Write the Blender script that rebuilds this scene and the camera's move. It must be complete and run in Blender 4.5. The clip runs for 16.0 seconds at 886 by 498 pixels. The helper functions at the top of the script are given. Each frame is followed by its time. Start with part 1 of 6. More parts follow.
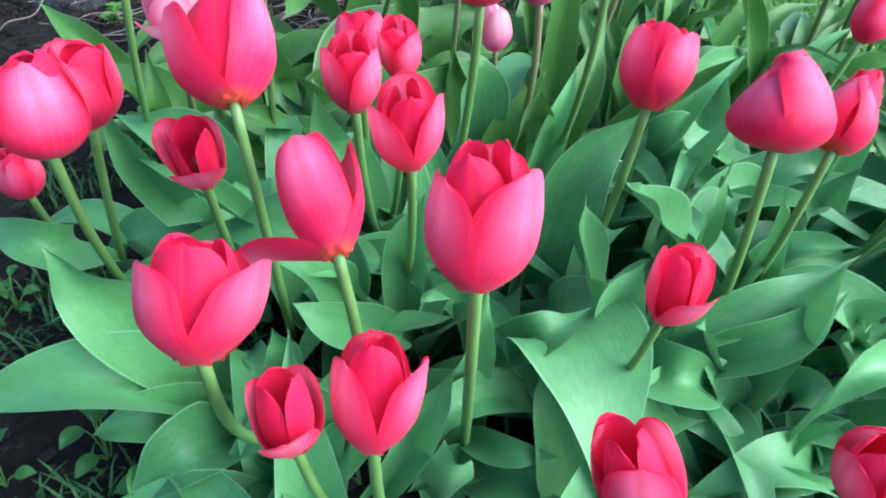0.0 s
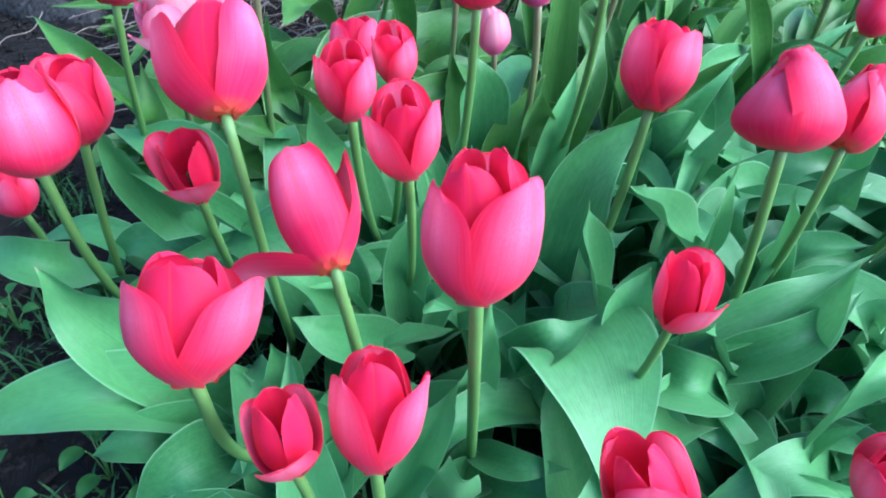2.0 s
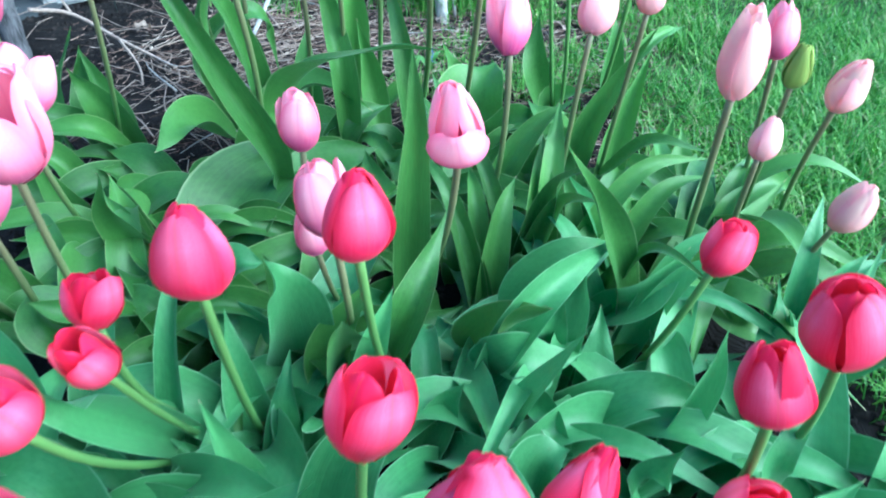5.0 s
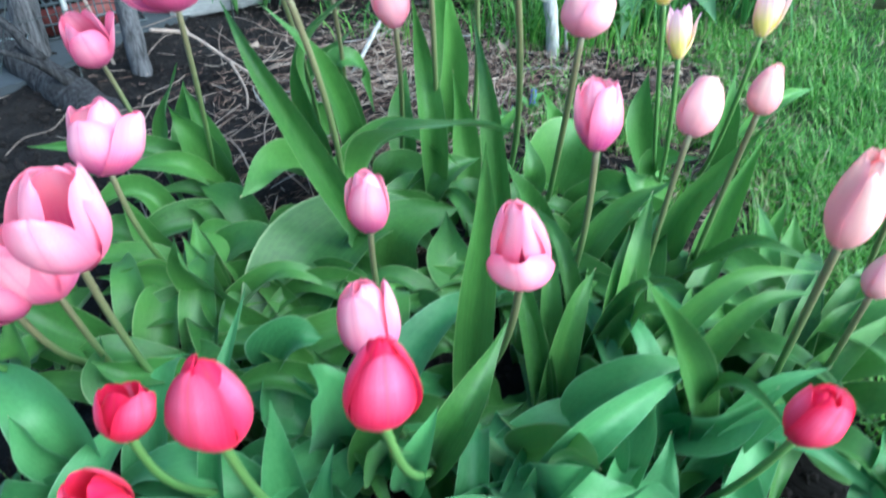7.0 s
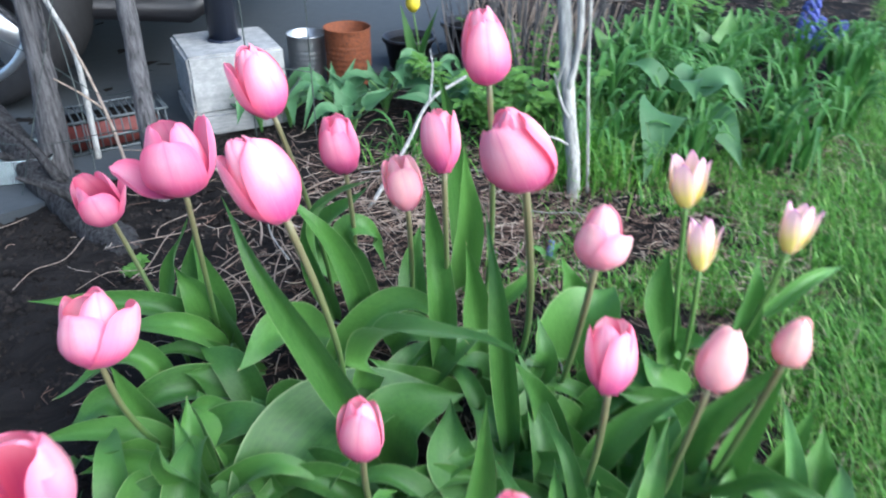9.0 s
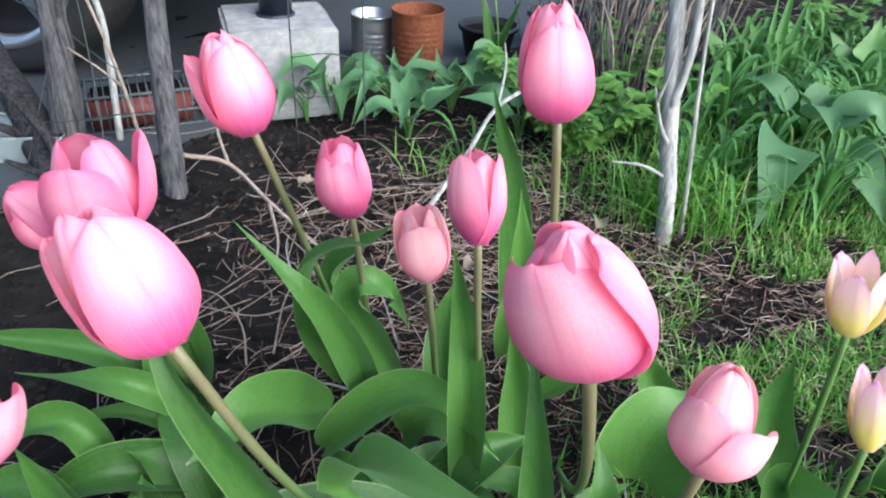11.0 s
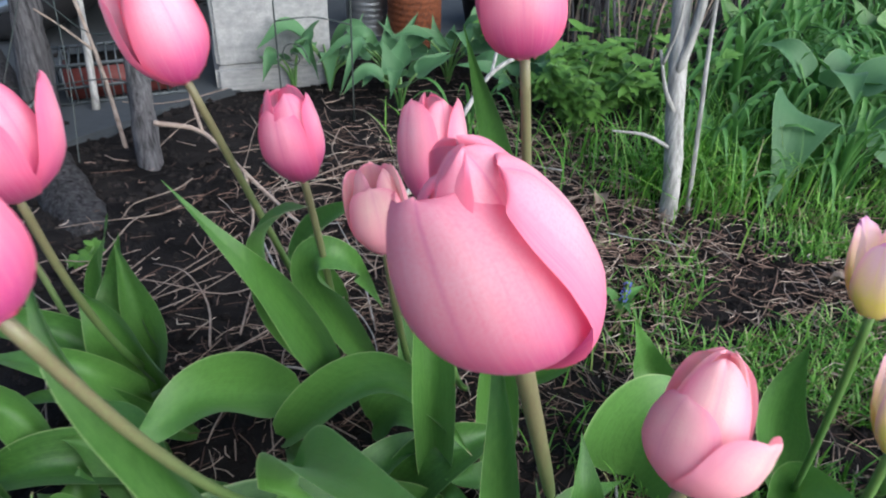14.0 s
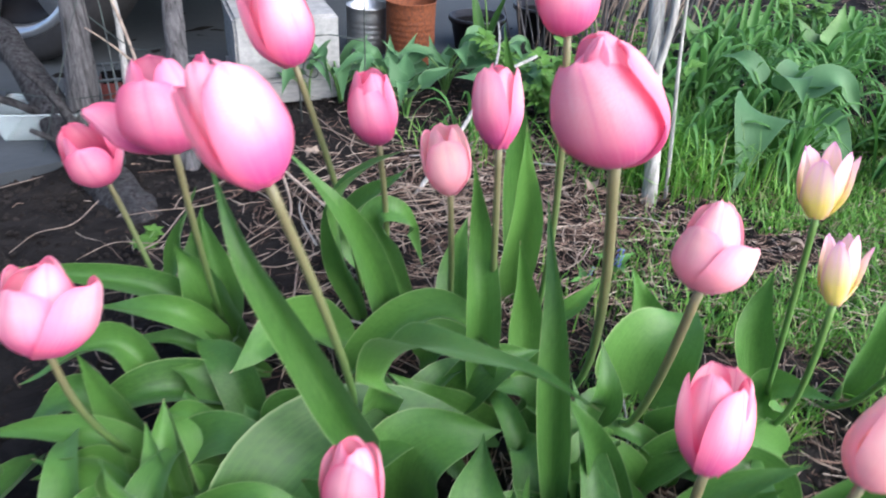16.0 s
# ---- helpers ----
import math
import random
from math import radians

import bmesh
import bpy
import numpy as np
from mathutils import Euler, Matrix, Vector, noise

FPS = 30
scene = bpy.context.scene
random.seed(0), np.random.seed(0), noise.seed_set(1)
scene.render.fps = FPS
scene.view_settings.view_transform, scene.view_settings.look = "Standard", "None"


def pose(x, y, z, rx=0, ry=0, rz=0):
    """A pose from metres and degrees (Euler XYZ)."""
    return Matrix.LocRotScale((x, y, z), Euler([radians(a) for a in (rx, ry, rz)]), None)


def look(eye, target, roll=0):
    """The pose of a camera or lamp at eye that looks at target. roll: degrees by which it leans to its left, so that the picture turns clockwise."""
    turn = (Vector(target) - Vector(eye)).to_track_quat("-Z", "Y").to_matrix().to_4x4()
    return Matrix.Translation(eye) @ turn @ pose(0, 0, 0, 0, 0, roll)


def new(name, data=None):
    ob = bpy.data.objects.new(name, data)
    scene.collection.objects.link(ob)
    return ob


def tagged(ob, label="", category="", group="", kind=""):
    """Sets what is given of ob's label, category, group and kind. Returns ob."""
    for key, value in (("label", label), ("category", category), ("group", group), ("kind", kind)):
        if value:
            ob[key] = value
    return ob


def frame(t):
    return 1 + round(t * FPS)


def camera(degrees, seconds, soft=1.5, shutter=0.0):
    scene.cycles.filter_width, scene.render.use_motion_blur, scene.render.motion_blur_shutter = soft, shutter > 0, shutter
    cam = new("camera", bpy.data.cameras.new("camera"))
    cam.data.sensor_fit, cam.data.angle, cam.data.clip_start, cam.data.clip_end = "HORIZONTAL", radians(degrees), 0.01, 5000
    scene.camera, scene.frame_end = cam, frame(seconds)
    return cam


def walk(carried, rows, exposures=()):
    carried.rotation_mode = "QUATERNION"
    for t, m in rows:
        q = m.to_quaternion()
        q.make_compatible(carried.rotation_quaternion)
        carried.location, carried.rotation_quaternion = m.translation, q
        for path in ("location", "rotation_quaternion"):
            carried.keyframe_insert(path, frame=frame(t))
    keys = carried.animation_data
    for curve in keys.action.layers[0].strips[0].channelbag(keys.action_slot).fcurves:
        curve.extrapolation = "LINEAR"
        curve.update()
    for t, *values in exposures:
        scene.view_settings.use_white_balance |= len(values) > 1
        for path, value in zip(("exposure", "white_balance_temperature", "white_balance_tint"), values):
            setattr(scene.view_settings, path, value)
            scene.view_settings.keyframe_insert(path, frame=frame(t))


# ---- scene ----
cam = camera(63.66, 16.0, soft=2.0, shutter=0.7)
PATH = [
    (0, (0.0000, 0.0000, 0.4285), (0.1285, 0.7840, -0.1788), -0.83),
    (0.5, (0.0001, 0.0117, 0.4228), (0.1164, 0.7944, -0.1888), -2.04),
    (1, (0.0027, 0.0158, 0.4182), (0.1195, 0.7960, -0.1964), -2.05),
    (1.5, (0.0018, 0.0142, 0.4200), (0.1197, 0.7986, -0.1890), -2.19),
    (2, (0.0051, 0.0098, 0.4247), (0.1255, 0.7987, -0.1780), -2.55),
    (2.5, (0.0123, 0.0081, 0.4295), (0.1278, 0.7983, -0.1724), -2.89),
    (3, (0.0298, 0.0178, 0.4368), (0.1378, 0.8097, -0.1642), -2.54),
    (3.5, (0.0560, 0.0318, 0.4553), (0.1744, 0.8307, -0.1345), -1.69),
    (4, (0.0959, 0.0624, 0.4945), (0.2368, 0.8617, -0.0897), -0.17),
    (4.2, (0.1229, 0.0734, 0.5120), (0.2591, 0.8778, -0.0663), -0.24),
    (6.3, (0.2264, 0.2156, 0.5434), (0.2430, 0.9966, -0.0809), -0.96),
    (6.5, (0.2271, 0.2151, 0.5508), (0.2187, 1.0004, -0.0682), -1.42),
    (7, (0.2404, 0.2203, 0.5857), (0.2020, 1.0180, -0.0161), -0.86),
    (7.5, (0.2657, 0.2401, 0.6300), (0.2223, 1.0581, 0.0564), -0.79),
    (8, (0.2759, 0.2494, 0.6565), (0.2208, 1.0820, 0.1054), -0.43),
    (8.5, (0.2591, 0.2584, 0.6852), (0.2095, 1.1126, 0.1677), -1.53),
    (9, (0.2505, 0.3308, 0.6798), (0.1790, 1.1807, 0.1577), 0.77),
    (9.5, (0.2525, 0.4328, 0.6707), (0.1332, 1.2817, 0.1556), 2.00),
    (11.8, (0.2591, 0.6261, 0.5964), (0.0812, 1.4342, 0.0348), 3.22),
    (12, (0.2606, 0.6358, 0.5885), (0.0829, 1.4417, 0.0237), 3.64),
    (12.5, (0.2659, 0.6596, 0.5710), (0.0826, 1.4560, -0.0053), 3.62),
    (13, (0.2650, 0.6834, 0.5551), (0.0779, 1.4740, -0.0280), 3.28),
    (13.5, (0.2686, 0.6916, 0.5507), (0.0833, 1.4823, -0.0328), 2.96),
    (14, (0.2824, 0.6542, 0.5772), (0.0978, 1.4594, 0.0135), 2.54),
    (14.5, (0.2818, 0.6211, 0.5864), (0.0983, 1.4300, 0.0280), 2.22),
    (15, (0.2833, 0.5866, 0.5975), (0.1109, 1.4089, 0.0552), 2.41),
    (15.5, (0.2668, 0.5352, 0.5943), (0.1190, 1.3684, 0.0615), 3.02),
    (16, (0.2459, 0.4727, 0.5899), (0.0990, 1.3108, 0.0647), 2.94),
]
walk(cam, [(t, look(eye, target, roll)) for t, eye, target, roll in PATH],
     exposures=[(0.0, 1.40, 5100, 6), (1.5, 1.40, 4850, 6), (2.5, 1.38, 4600, 5), (4.2, 1.50, 4450, -5), (6.3, 1.34, 4700, -5), (9.0, 1.09, 5300, 8), (11.8, 0.88, 5650, 9), (13.5, 0.49, 5650, 10), (14.5, 0.68, 5700, 12), (16.0, 1.10, 5700, 15)])
# ---- world and light: a bright overcast evening, the bed lies in open shade ----
world = bpy.data.worlds.new("world")
scene.world = world
world.use_nodes = True
wn, wl = world.node_tree.nodes, world.node_tree.links
wn.clear()
sky = wn.new("ShaderNodeTexSky")
sky.sky_type = "NISHITA"
sky.sun_disc = False
sky.sun_elevation, sky.sun_rotation = radians(33), radians(117)
sky.air_density, sky.dust_density, sky.ozone_density = 1.0, 3.0, 1.0
bg = wn.new("ShaderNodeBackground")
bg.inputs["Strength"].default_value = 0.14
wo = wn.new("ShaderNodeOutputWorld")
wl.new(sky.outputs[0], bg.inputs["Color"])
wl.new(bg.outputs[0], wo.inputs["Surface"])
sun_data = bpy.data.lights.new("sun", "SUN")
sun_data.energy, sun_data.angle, sun_data.color = 3.05, radians(76), (1.0, 0.96, 0.90)
sun = new("sun", sun_data)
sun.matrix_world = look((2.9, -0.6, 2.0), (0.2, 0.8, 0.0))


# ---- materials ----
def node_mat(name):
    m = bpy.data.materials.new(name)
    m.use_nodes = True
    nt = m.node_tree
    b = nt.nodes["Principled BSDF"]
    return m, nt, b


def add(nt, kind, **sets):
    n = nt.nodes.new(kind)
    for key, value in sets.items():
        n.inputs[key].default_value = value
    return n


def mix(nt, fac, a, b, blend="MIX"):
    """A colour mix; each argument is a socket or a value."""
    n = nt.nodes.new("ShaderNodeMix")
    n.data_type, n.blend_type = "RGBA", blend
    for slot, v in ((0, fac), (6, a), (7, b)):
        if isinstance(v, bpy.types.NodeSocket):
            nt.links.new(v, n.inputs[slot])
        else:
            n.inputs[slot].default_value = v if slot == 0 else (*v, 1.0)
    return n.outputs[2]


def ramp(nt, src, stops):
    n = nt.nodes.new("ShaderNodeValToRGB")
    while len(n.color_ramp.elements) < len(stops):
        n.color_ramp.elements.new(0.5)
    for e, (p, c) in zip(n.color_ramp.elements, stops):
        e.position, e.color = p, ((*c, 1.0) if isinstance(c, tuple) else (c, c, c, 1.0))
    nt.links.new(src, n.inputs[0])
    return n.outputs[0]


def math_node(nt, op, a, b=0.0):
    n = nt.nodes.new("ShaderNodeMath")
    n.operation = op
    for slot, v in ((0, a), (1, b)):
        if isinstance(v, bpy.types.NodeSocket):
            nt.links.new(v, n.inputs[slot])
        else:
            n.inputs[slot].default_value = v
    return n.outputs[0]


def noise_of(nt, scale, detail=3.0, vec=None, rough=0.55):
    n = add(nt, "ShaderNodeTexNoise", Scale=scale, Detail=detail, Roughness=rough)
    if vec is not None:
        nt.links.new(vec, n.inputs["Vector"])
    return n.outputs[0]


def coords(nt, what="Object"):
    return nt.nodes.new("ShaderNodeTexCoord").outputs[what]


def scaled(nt, vec, sx, sy, sz):
    n = nt.nodes.new("ShaderNodeMapping")
    n.inputs["Scale"].default_value = (sx, sy, sz)
    nt.links.new(vec, n.inputs["Vector"])
    return n.outputs[0]


def bump(nt, b, height, strength, dist):
    n = add(nt, "ShaderNodeBump", Strength=strength, Distance=dist)
    nt.links.new(height, n.inputs["Height"])
    nt.links.new(n.outputs[0], b.inputs["Normal"])
    return n


def thin(nt, b, colour, amount):
    """Lets a thin leaf or petal pass part of the light through."""
    t = nt.nodes.new("ShaderNodeBsdfTranslucent")
    nt.links.new(colour, t.inputs["Color"])
    m = add(nt, "ShaderNodeMixShader", Fac=amount)
    nt.links.new(b.outputs[0], m.inputs[1])
    nt.links.new(t.outputs[0], m.inputs[2])
    nt.links.new(m.outputs[0], nt.nodes["Material Output"].inputs["Surface"])


def petal_material(name, base, mid, edge, streak_shine, amount=0.22, reach=0.24, flame_shine=0.6):
    """u runs across the petal, v from its foot to its tip."""
    m, nt, b = node_mat(name)
    uv = nt.nodes.new("ShaderNodeSeparateXYZ")
    nt.links.new(coords(nt, "UV"), uv.inputs[0])
    u, v = uv.outputs[0], uv.outputs[1]
    off = math_node(nt, "ABSOLUTE", math_node(nt, "SUBTRACT", u, 0.5))
    veins = noise_of(nt, 1.0, 4.0, scaled(nt, coords(nt, "UV"), 46, 2.6, 1), 0.7)
    blot = noise_of(nt, 55.0, 3.0)
    along = ramp(nt, v, [(0.0, base), (reach * 0.45, base), (reach * 1.5, mid), (1.0, mid)])
    rim = math_node(nt, "ADD", ramp(nt, off, [(0.30, 0.0), (0.5, 0.75)]), ramp(nt, v, [(0.72, 0.0), (1.0, 0.55)]))
    c = mix(nt, math_node(nt, "MULTIPLY", rim, ramp(nt, blot, [(0.3, 0.55), (0.7, 1.0)])), along, edge)
    # pale middle: the petal's own flame, widened and whitened to carry painted highlights
    band = math_node(nt, "MULTIPLY", ramp(nt, off, [(0.0, flame_shine * 0.75), (0.12, flame_shine), (0.42, 0.0)]), ramp(nt, v, [(0.26, 0.0), (0.52, 1.0), (0.95, 0.3)]))
    c = mix(nt, band, c, streak_shine)
    c = mix(nt, ramp(nt, veins, [(0.42, 0.0), (0.75, 0.20)]), c, streak_shine)
    c = mix(nt, ramp(nt, veins, [(0.26, 0.22), (0.46, 0.0)]), c, edge)
    c = mix(nt, ramp(nt, blot, [(0.35, 0.22), (0.60, 0.0)]), c, edge)
    c = mix(nt, math_node(nt, "MULTIPLY", ramp(nt, off, [(0.0, 0.35), (0.022, 0.0)]), ramp(nt, v, [(0.2, 0.2), (0.7, 1.0)])), c, base)
    info = nt.nodes.new("ShaderNodeObjectInfo")
    hsv = nt.nodes.new("ShaderNodeHueSaturation")
    nt.links.new(c, hsv.inputs["Color"])
    nt.links.new(math_node(nt, "ADD", 0.9, math_node(nt, "MULTIPLY", info.outputs["Random"], 0.2)), hsv.inputs["Value"])
    c = hsv.outputs[0]
    nt.links.new(c, b.inputs["Base Color"])
    b.inputs["Roughness"].default_value = 0.55
    b.inputs["Specular IOR Level"].default_value = 0.2
    b.inputs["Sheen Weight"].default_value = 0.10
    b.inputs["Sheen Roughness"].default_value = 0.4
    bump(nt, b, veins, 0.22, 0.0006)
    thin(nt, b, c, amount)
    return m


PETAL = {
    "red": petal_material("petal_red", (0.62, 0.14, 0.04), (0.74, 0.010, 0.088), (0.76, 0.010, 0.045), (0.87, 0.185, 0.330), 0.36, 0.09, 0.95),
    "red_inner": petal_material("petal_red_inner", (0.60, 0.10, 0.02), (0.66, 0.003, 0.050), (0.80, 0.030, 0.110), (0.74, 0.016, 0.100), 0.34, 0.09, 0.5),
    # pink's fourth colour: its pale streaks, lightened with highlight put into the colour
    "pink": petal_material("petal_pink", (0.62, 0.06, 0.29), (0.90, 0.29, 0.41), (0.88, 0.19, 0.30), (0.94, 0.56, 0.62), 0.36, 0.30, 0.95),
    "rose": petal_material("petal_rose", (0.56, 0.055, 0.26), (0.81, 0.19, 0.33), (0.78, 0.15, 0.27), (0.91, 0.45, 0.56), 0.36, 0.30, 0.9),
    "peach": petal_material("petal_peach", (0.78, 0.30, 0.45), (0.89, 0.40, 0.47), (0.86, 0.31, 0.42), (0.95, 0.65, 0.58), 0.36, 0.16, 0.95),
    "cream": petal_material("petal_cream", (0.82, 0.36, 0.44), (0.90, 0.50, 0.48), (0.88, 0.36, 0.42), (0.95, 0.74, 0.58), 0.36, 0.16, 0.95),
    "yellow": petal_material("petal_yellow", (0.86, 0.80, 0.13), (0.87, 0.45, 0.67), (0.82, 0.36, 0.63), (0.87, 0.60, 0.75), 0.34, 0.56, 0.5),
    "green": petal_material("petal_green", (0.20, 0.34, 0.05), (0.32, 0.44, 0.08), (0.50, 0.50, 0.14), (0.30, 0.40, 0.08)),
}


def leaf_material(name, deep, light, margin, rough=0.36, amount=0.20, stripes=44.0):
    m, nt, b = node_mat(name)
    uv = nt.nodes.new("ShaderNodeSeparateXYZ")
    nt.links.new(coords(nt, "UV"), uv.inputs[0])
    u, v = uv.outputs[0], uv.outputs[1]
    info = nt.nodes.new("ShaderNodeObjectInfo")
    lines = noise_of(nt, 1.0, 3.0, scaled(nt, coords(nt, "UV"), stripes, 1.4, 1))
    blot = noise_of(nt, 22.0, 4.0)
    fine = noise_of(nt, 160.0, 2.0)
    f = math_node(nt, "ADD", math_node(nt, "MULTIPLY", info.outputs["Random"], 0.50), math_node(nt, "MULTIPLY", blot, 0.50))
    c = mix(nt, f, deep, light)
    c = mix(nt, ramp(nt, lines, [(0.42, 0.0), (0.72, 0.20)]), c, light)
    c = mix(nt, ramp(nt, lines, [(0.26, 0.18), (0.44, 0.0)]), c, deep)
    off = math_node(nt, "ABSOLUTE", math_node(nt, "SUBTRACT", u, 0.5))
    c = mix(nt, ramp(nt, off, [(0.478, 0.0), (0.5, 0.8)]), c, margin)
    c = mix(nt, ramp(nt, fine, [(0.70, 0.0), (0.80, 0.35)]), c, margin)
    tip = math_node(nt, "MULTIPLY", ramp(nt, v, [(0.965, 0.0), (0.995, 0.8)]), ramp(nt, info.outputs["Random"], [(0.55, 0.0), (0.6, 1.0)]))
    c = mix(nt, tip, c, (0.55, 0.46, 0.28))
    nt.links.new(c, b.inputs["Base Color"])
    nt.links.new(math_node(nt, "ADD", rough, math_node(nt, "MULTIPLY", blot, 0.18)), b.inputs["Roughness"])
    b.inputs["Specular IOR Level"].default_value = 0.45
    b.inputs["Sheen Weight"].default_value, b.inputs["Sheen Roughness"].default_value = 0.10, 0.45
    b.inputs["Sheen Tint"].default_value = (0.72, 0.92, 0.80, 1.0)
    bump(nt, b, math_node(nt, "ADD", lines, math_node(nt, "MULTIPLY", blot, 0.6)), 0.30, 0.0012)
    thin(nt, b, c, amount)
    return m


LEAF = leaf_material("tulip_leaf", (0.018, 0.074, 0.009), (0.125, 0.290, 0.052), (0.28, 0.40, 0.16))
GLAUCOUS = leaf_material("blue_green_tulip_leaf", (0.028, 0.120, 0.030), (0.152, 0.380, 0.122), (0.29, 0.49, 0.26))
BLADE = leaf_material("lily_leaf", (0.035, 0.125, 0.024), (0.11, 0.28, 0.05), (0.22, 0.42, 0.12), 0.45, 0.3, 20.0)
BROAD = leaf_material("dock_leaf", (0.045, 0.125, 0.04), (0.11, 0.24, 0.095), (0.2, 0.34, 0.16), 0.5, 0.25, 14.0)
HERB = leaf_material("herb_leaf", (0.06, 0.17, 0.025), (0.16, 0.33, 0.05), (0.25, 0.42, 0.1), 0.5, 0.3, 10.0)


def stem_material(name, low, high):
    m, nt, b = node_mat(name)
    uv = nt.nodes.new("ShaderNodeSeparateXYZ")
    nt.links.new(coords(nt, "UV"), uv.inputs[0])
    blot = noise_of(nt, 120.0, 3.0)
    c = mix(nt, ramp(nt, uv.outputs[1], [(0.35, 0.0), (0.9, 1.0)]), low, high)
    c = mix(nt, ramp(nt, blot, [(0.4, 0.0), (0.75, 0.4)]), c, (0.20, 0.27, 0.10))
    nt.links.new(c, b.inputs["Base Color"])
    b.inputs["Roughness"].default_value = 0.45
    bump(nt, b, blot, 0.2, 0.0005)
    return m


STEM = {
    "red": stem_material("stem_green", (0.075, 0.19, 0.04), (0.12, 0.235, 0.055)),
    "pink": stem_material("stem_pinkish", (0.080, 0.19, 0.040), (0.165, 0.140, 0.075)),
}
STEM["rose"] = STEM["peach"] = STEM["cream"] = STEM["green"] = STEM["pink"]
STEM["yellow"] = STEM["red"]


def rough_material(name, a, b_, scale, rough=0.9, bump_d=0.004, fine=9.0, metal=0.0, strength=0.8, stops=(0.35, 0.68)):
    """Earth, bark, stone: two colours in blots, with fine grain over them."""
    m, nt, b = node_mat(name)
    big, small = noise_of(nt, scale, 5.0), noise_of(nt, scale * fine, 4.0, rough=0.7)
    c = mix(nt, ramp(nt, big, [(stops[0], 0.0), (stops[1], 1.0)]), a, b_)
    c = mix(nt, ramp(nt, small, [(0.3, 0.0), (0.75, 0.55)]), c, tuple(0.5 * v for v in a))
    nt.links.new(c, b.inputs["Base Color"])
    b.inputs["Roughness"].default_value, b.inputs["Metallic"].default_value = rough, metal
    b.inputs["Specular IOR Level"].default_value = 0.12 if rough > 0.8 else 0.5
    bump(nt, b, math_node(nt, "ADD", big, small), strength, bump_d)
    return m


SOIL = rough_material("soil", (0.009, 0.008, 0.0075), (0.025, 0.022, 0.020), 9.0, 0.95, 0.012, 12.0)
CLOD = rough_material("soil_clod", (0.012, 0.010, 0.009), (0.055, 0.047, 0.042), 30.0, 0.95, 0.004)
LITTER, lnt, lb = node_mat("mixed_litter")
li = lnt.nodes.new("ShaderNodeNewGeometry").outputs["Random Per Island"]
lnt.links.new(ramp(lnt, li, [(0.0, (0.055, 0.036, 0.028)), (0.4, (0.15, 0.095, 0.070)), (0.75, (0.29, 0.215, 0.165)), (1.0, (0.50, 0.43, 0.35))]), lb.inputs["Base Color"])
lb.inputs["Roughness"].default_value, lb.inputs["Specular IOR Level"].default_value = 0.85, 0.2
STRAW = rough_material("dry_straw", (0.42, 0.34, 0.27), (0.17, 0.115, 0.085), 14.0, 0.75, 0.001)


def bark_material(name, high, low, stain, depth=0.006):
    """Weathered wood: long furrows up the limb, blotches of lichen or damp over them."""
    m, nt, b = node_mat(name)
    furrow = noise_of(nt, 1.0, 6.0, scaled(nt, coords(nt), 150, 150, 9), 0.65)
    blotch, fine = noise_of(nt, 26.0, 4.0), noise_of(nt, 300.0, 3.0)
    c = mix(nt, ramp(nt, furrow, [(0.36, 0.0), (0.60, 1.0)]), low, high)
    c = mix(nt, ramp(nt, blotch, [(0.45, 0.0), (0.68, 0.6)]), c, stain)
    c = mix(nt, ramp(nt, fine, [(0.30, 0.35), (0.55, 0.0)]), c, low)
    nt.links.new(c, b.inputs["Base Color"])
    b.inputs["Roughness"].default_value, b.inputs["Specular IOR Level"].default_value = 0.9, 0.15
    bump(nt, b, math_node(nt, "ADD", furrow, math_node(nt, "MULTIPLY", fine, 0.25)), 1.0, depth)
    return m


BARK = bark_material("grey_bark", (0.17, 0.165, 0.17), (0.030, 0.029, 0.030), (0.11, 0.113, 0.112))
DARKBARK = bark_material("dark_bark", (0.085, 0.082, 0.084), (0.012, 0.011, 0.011), (0.05, 0.052, 0.05), 0.009)
PALEBARK = bark_material("pale_bark", (0.46, 0.45, 0.42), (0.20, 0.195, 0.185), (0.30, 0.31, 0.27), 0.002)
CONCRETE = rough_material("concrete", (0.40, 0.40, 0.385), (0.24, 0.25, 0.245), 9.0, 0.9, 0.002, 5.0, stops=(0.36, 0.70))
SLAB = rough_material("slab", (0.054, 0.064, 0.071), (0.036, 0.043, 0.048), 5.0, 0.8, 0.002, 40.0)
RUST = rough_material("rusty_tin", (0.24, 0.070, 0.022), (0.10, 0.035, 0.016), 20.0, 0.75, 0.001, 6.0, 0.3)
TIN = rough_material("bare_tin", (0.55, 0.57, 0.58), (0.40, 0.42, 0.43), 30.0, 0.3, 0.0004, 6.0, 0.9)
SACK = rough_material("pale_plastic", (0.62, 0.63, 0.64), (0.48, 0.49, 0.50), 18.0, 0.45, 0.001)
BRASS = rough_material("gold_tin", (0.52, 0.42, 0.18), (0.40, 0.31, 0.12), 20.0, 0.35, 0.0004, 6.0, 0.8)
TURQUOISE = rough_material("turquoise_plastic", (0.03, 0.42, 0.40), (0.02, 0.34, 0.33), 20.0, 0.4, 0.0003)
BLACK = rough_material("black_plastic", (0.014, 0.014, 0.016), (0.024, 0.024, 0.028), 30.0, 0.4, 0.0004)
RUBBER = rough_material("tyre_rubber", (0.016, 0.016, 0.017), (0.028, 0.028, 0.029), 30.0, 0.7, 0.0006)
PAINTBLUE = rough_material("navy_paint", (0.012, 0.016, 0.030), (0.022, 0.028, 0.045), 8.0, 0.35, 0.0004)
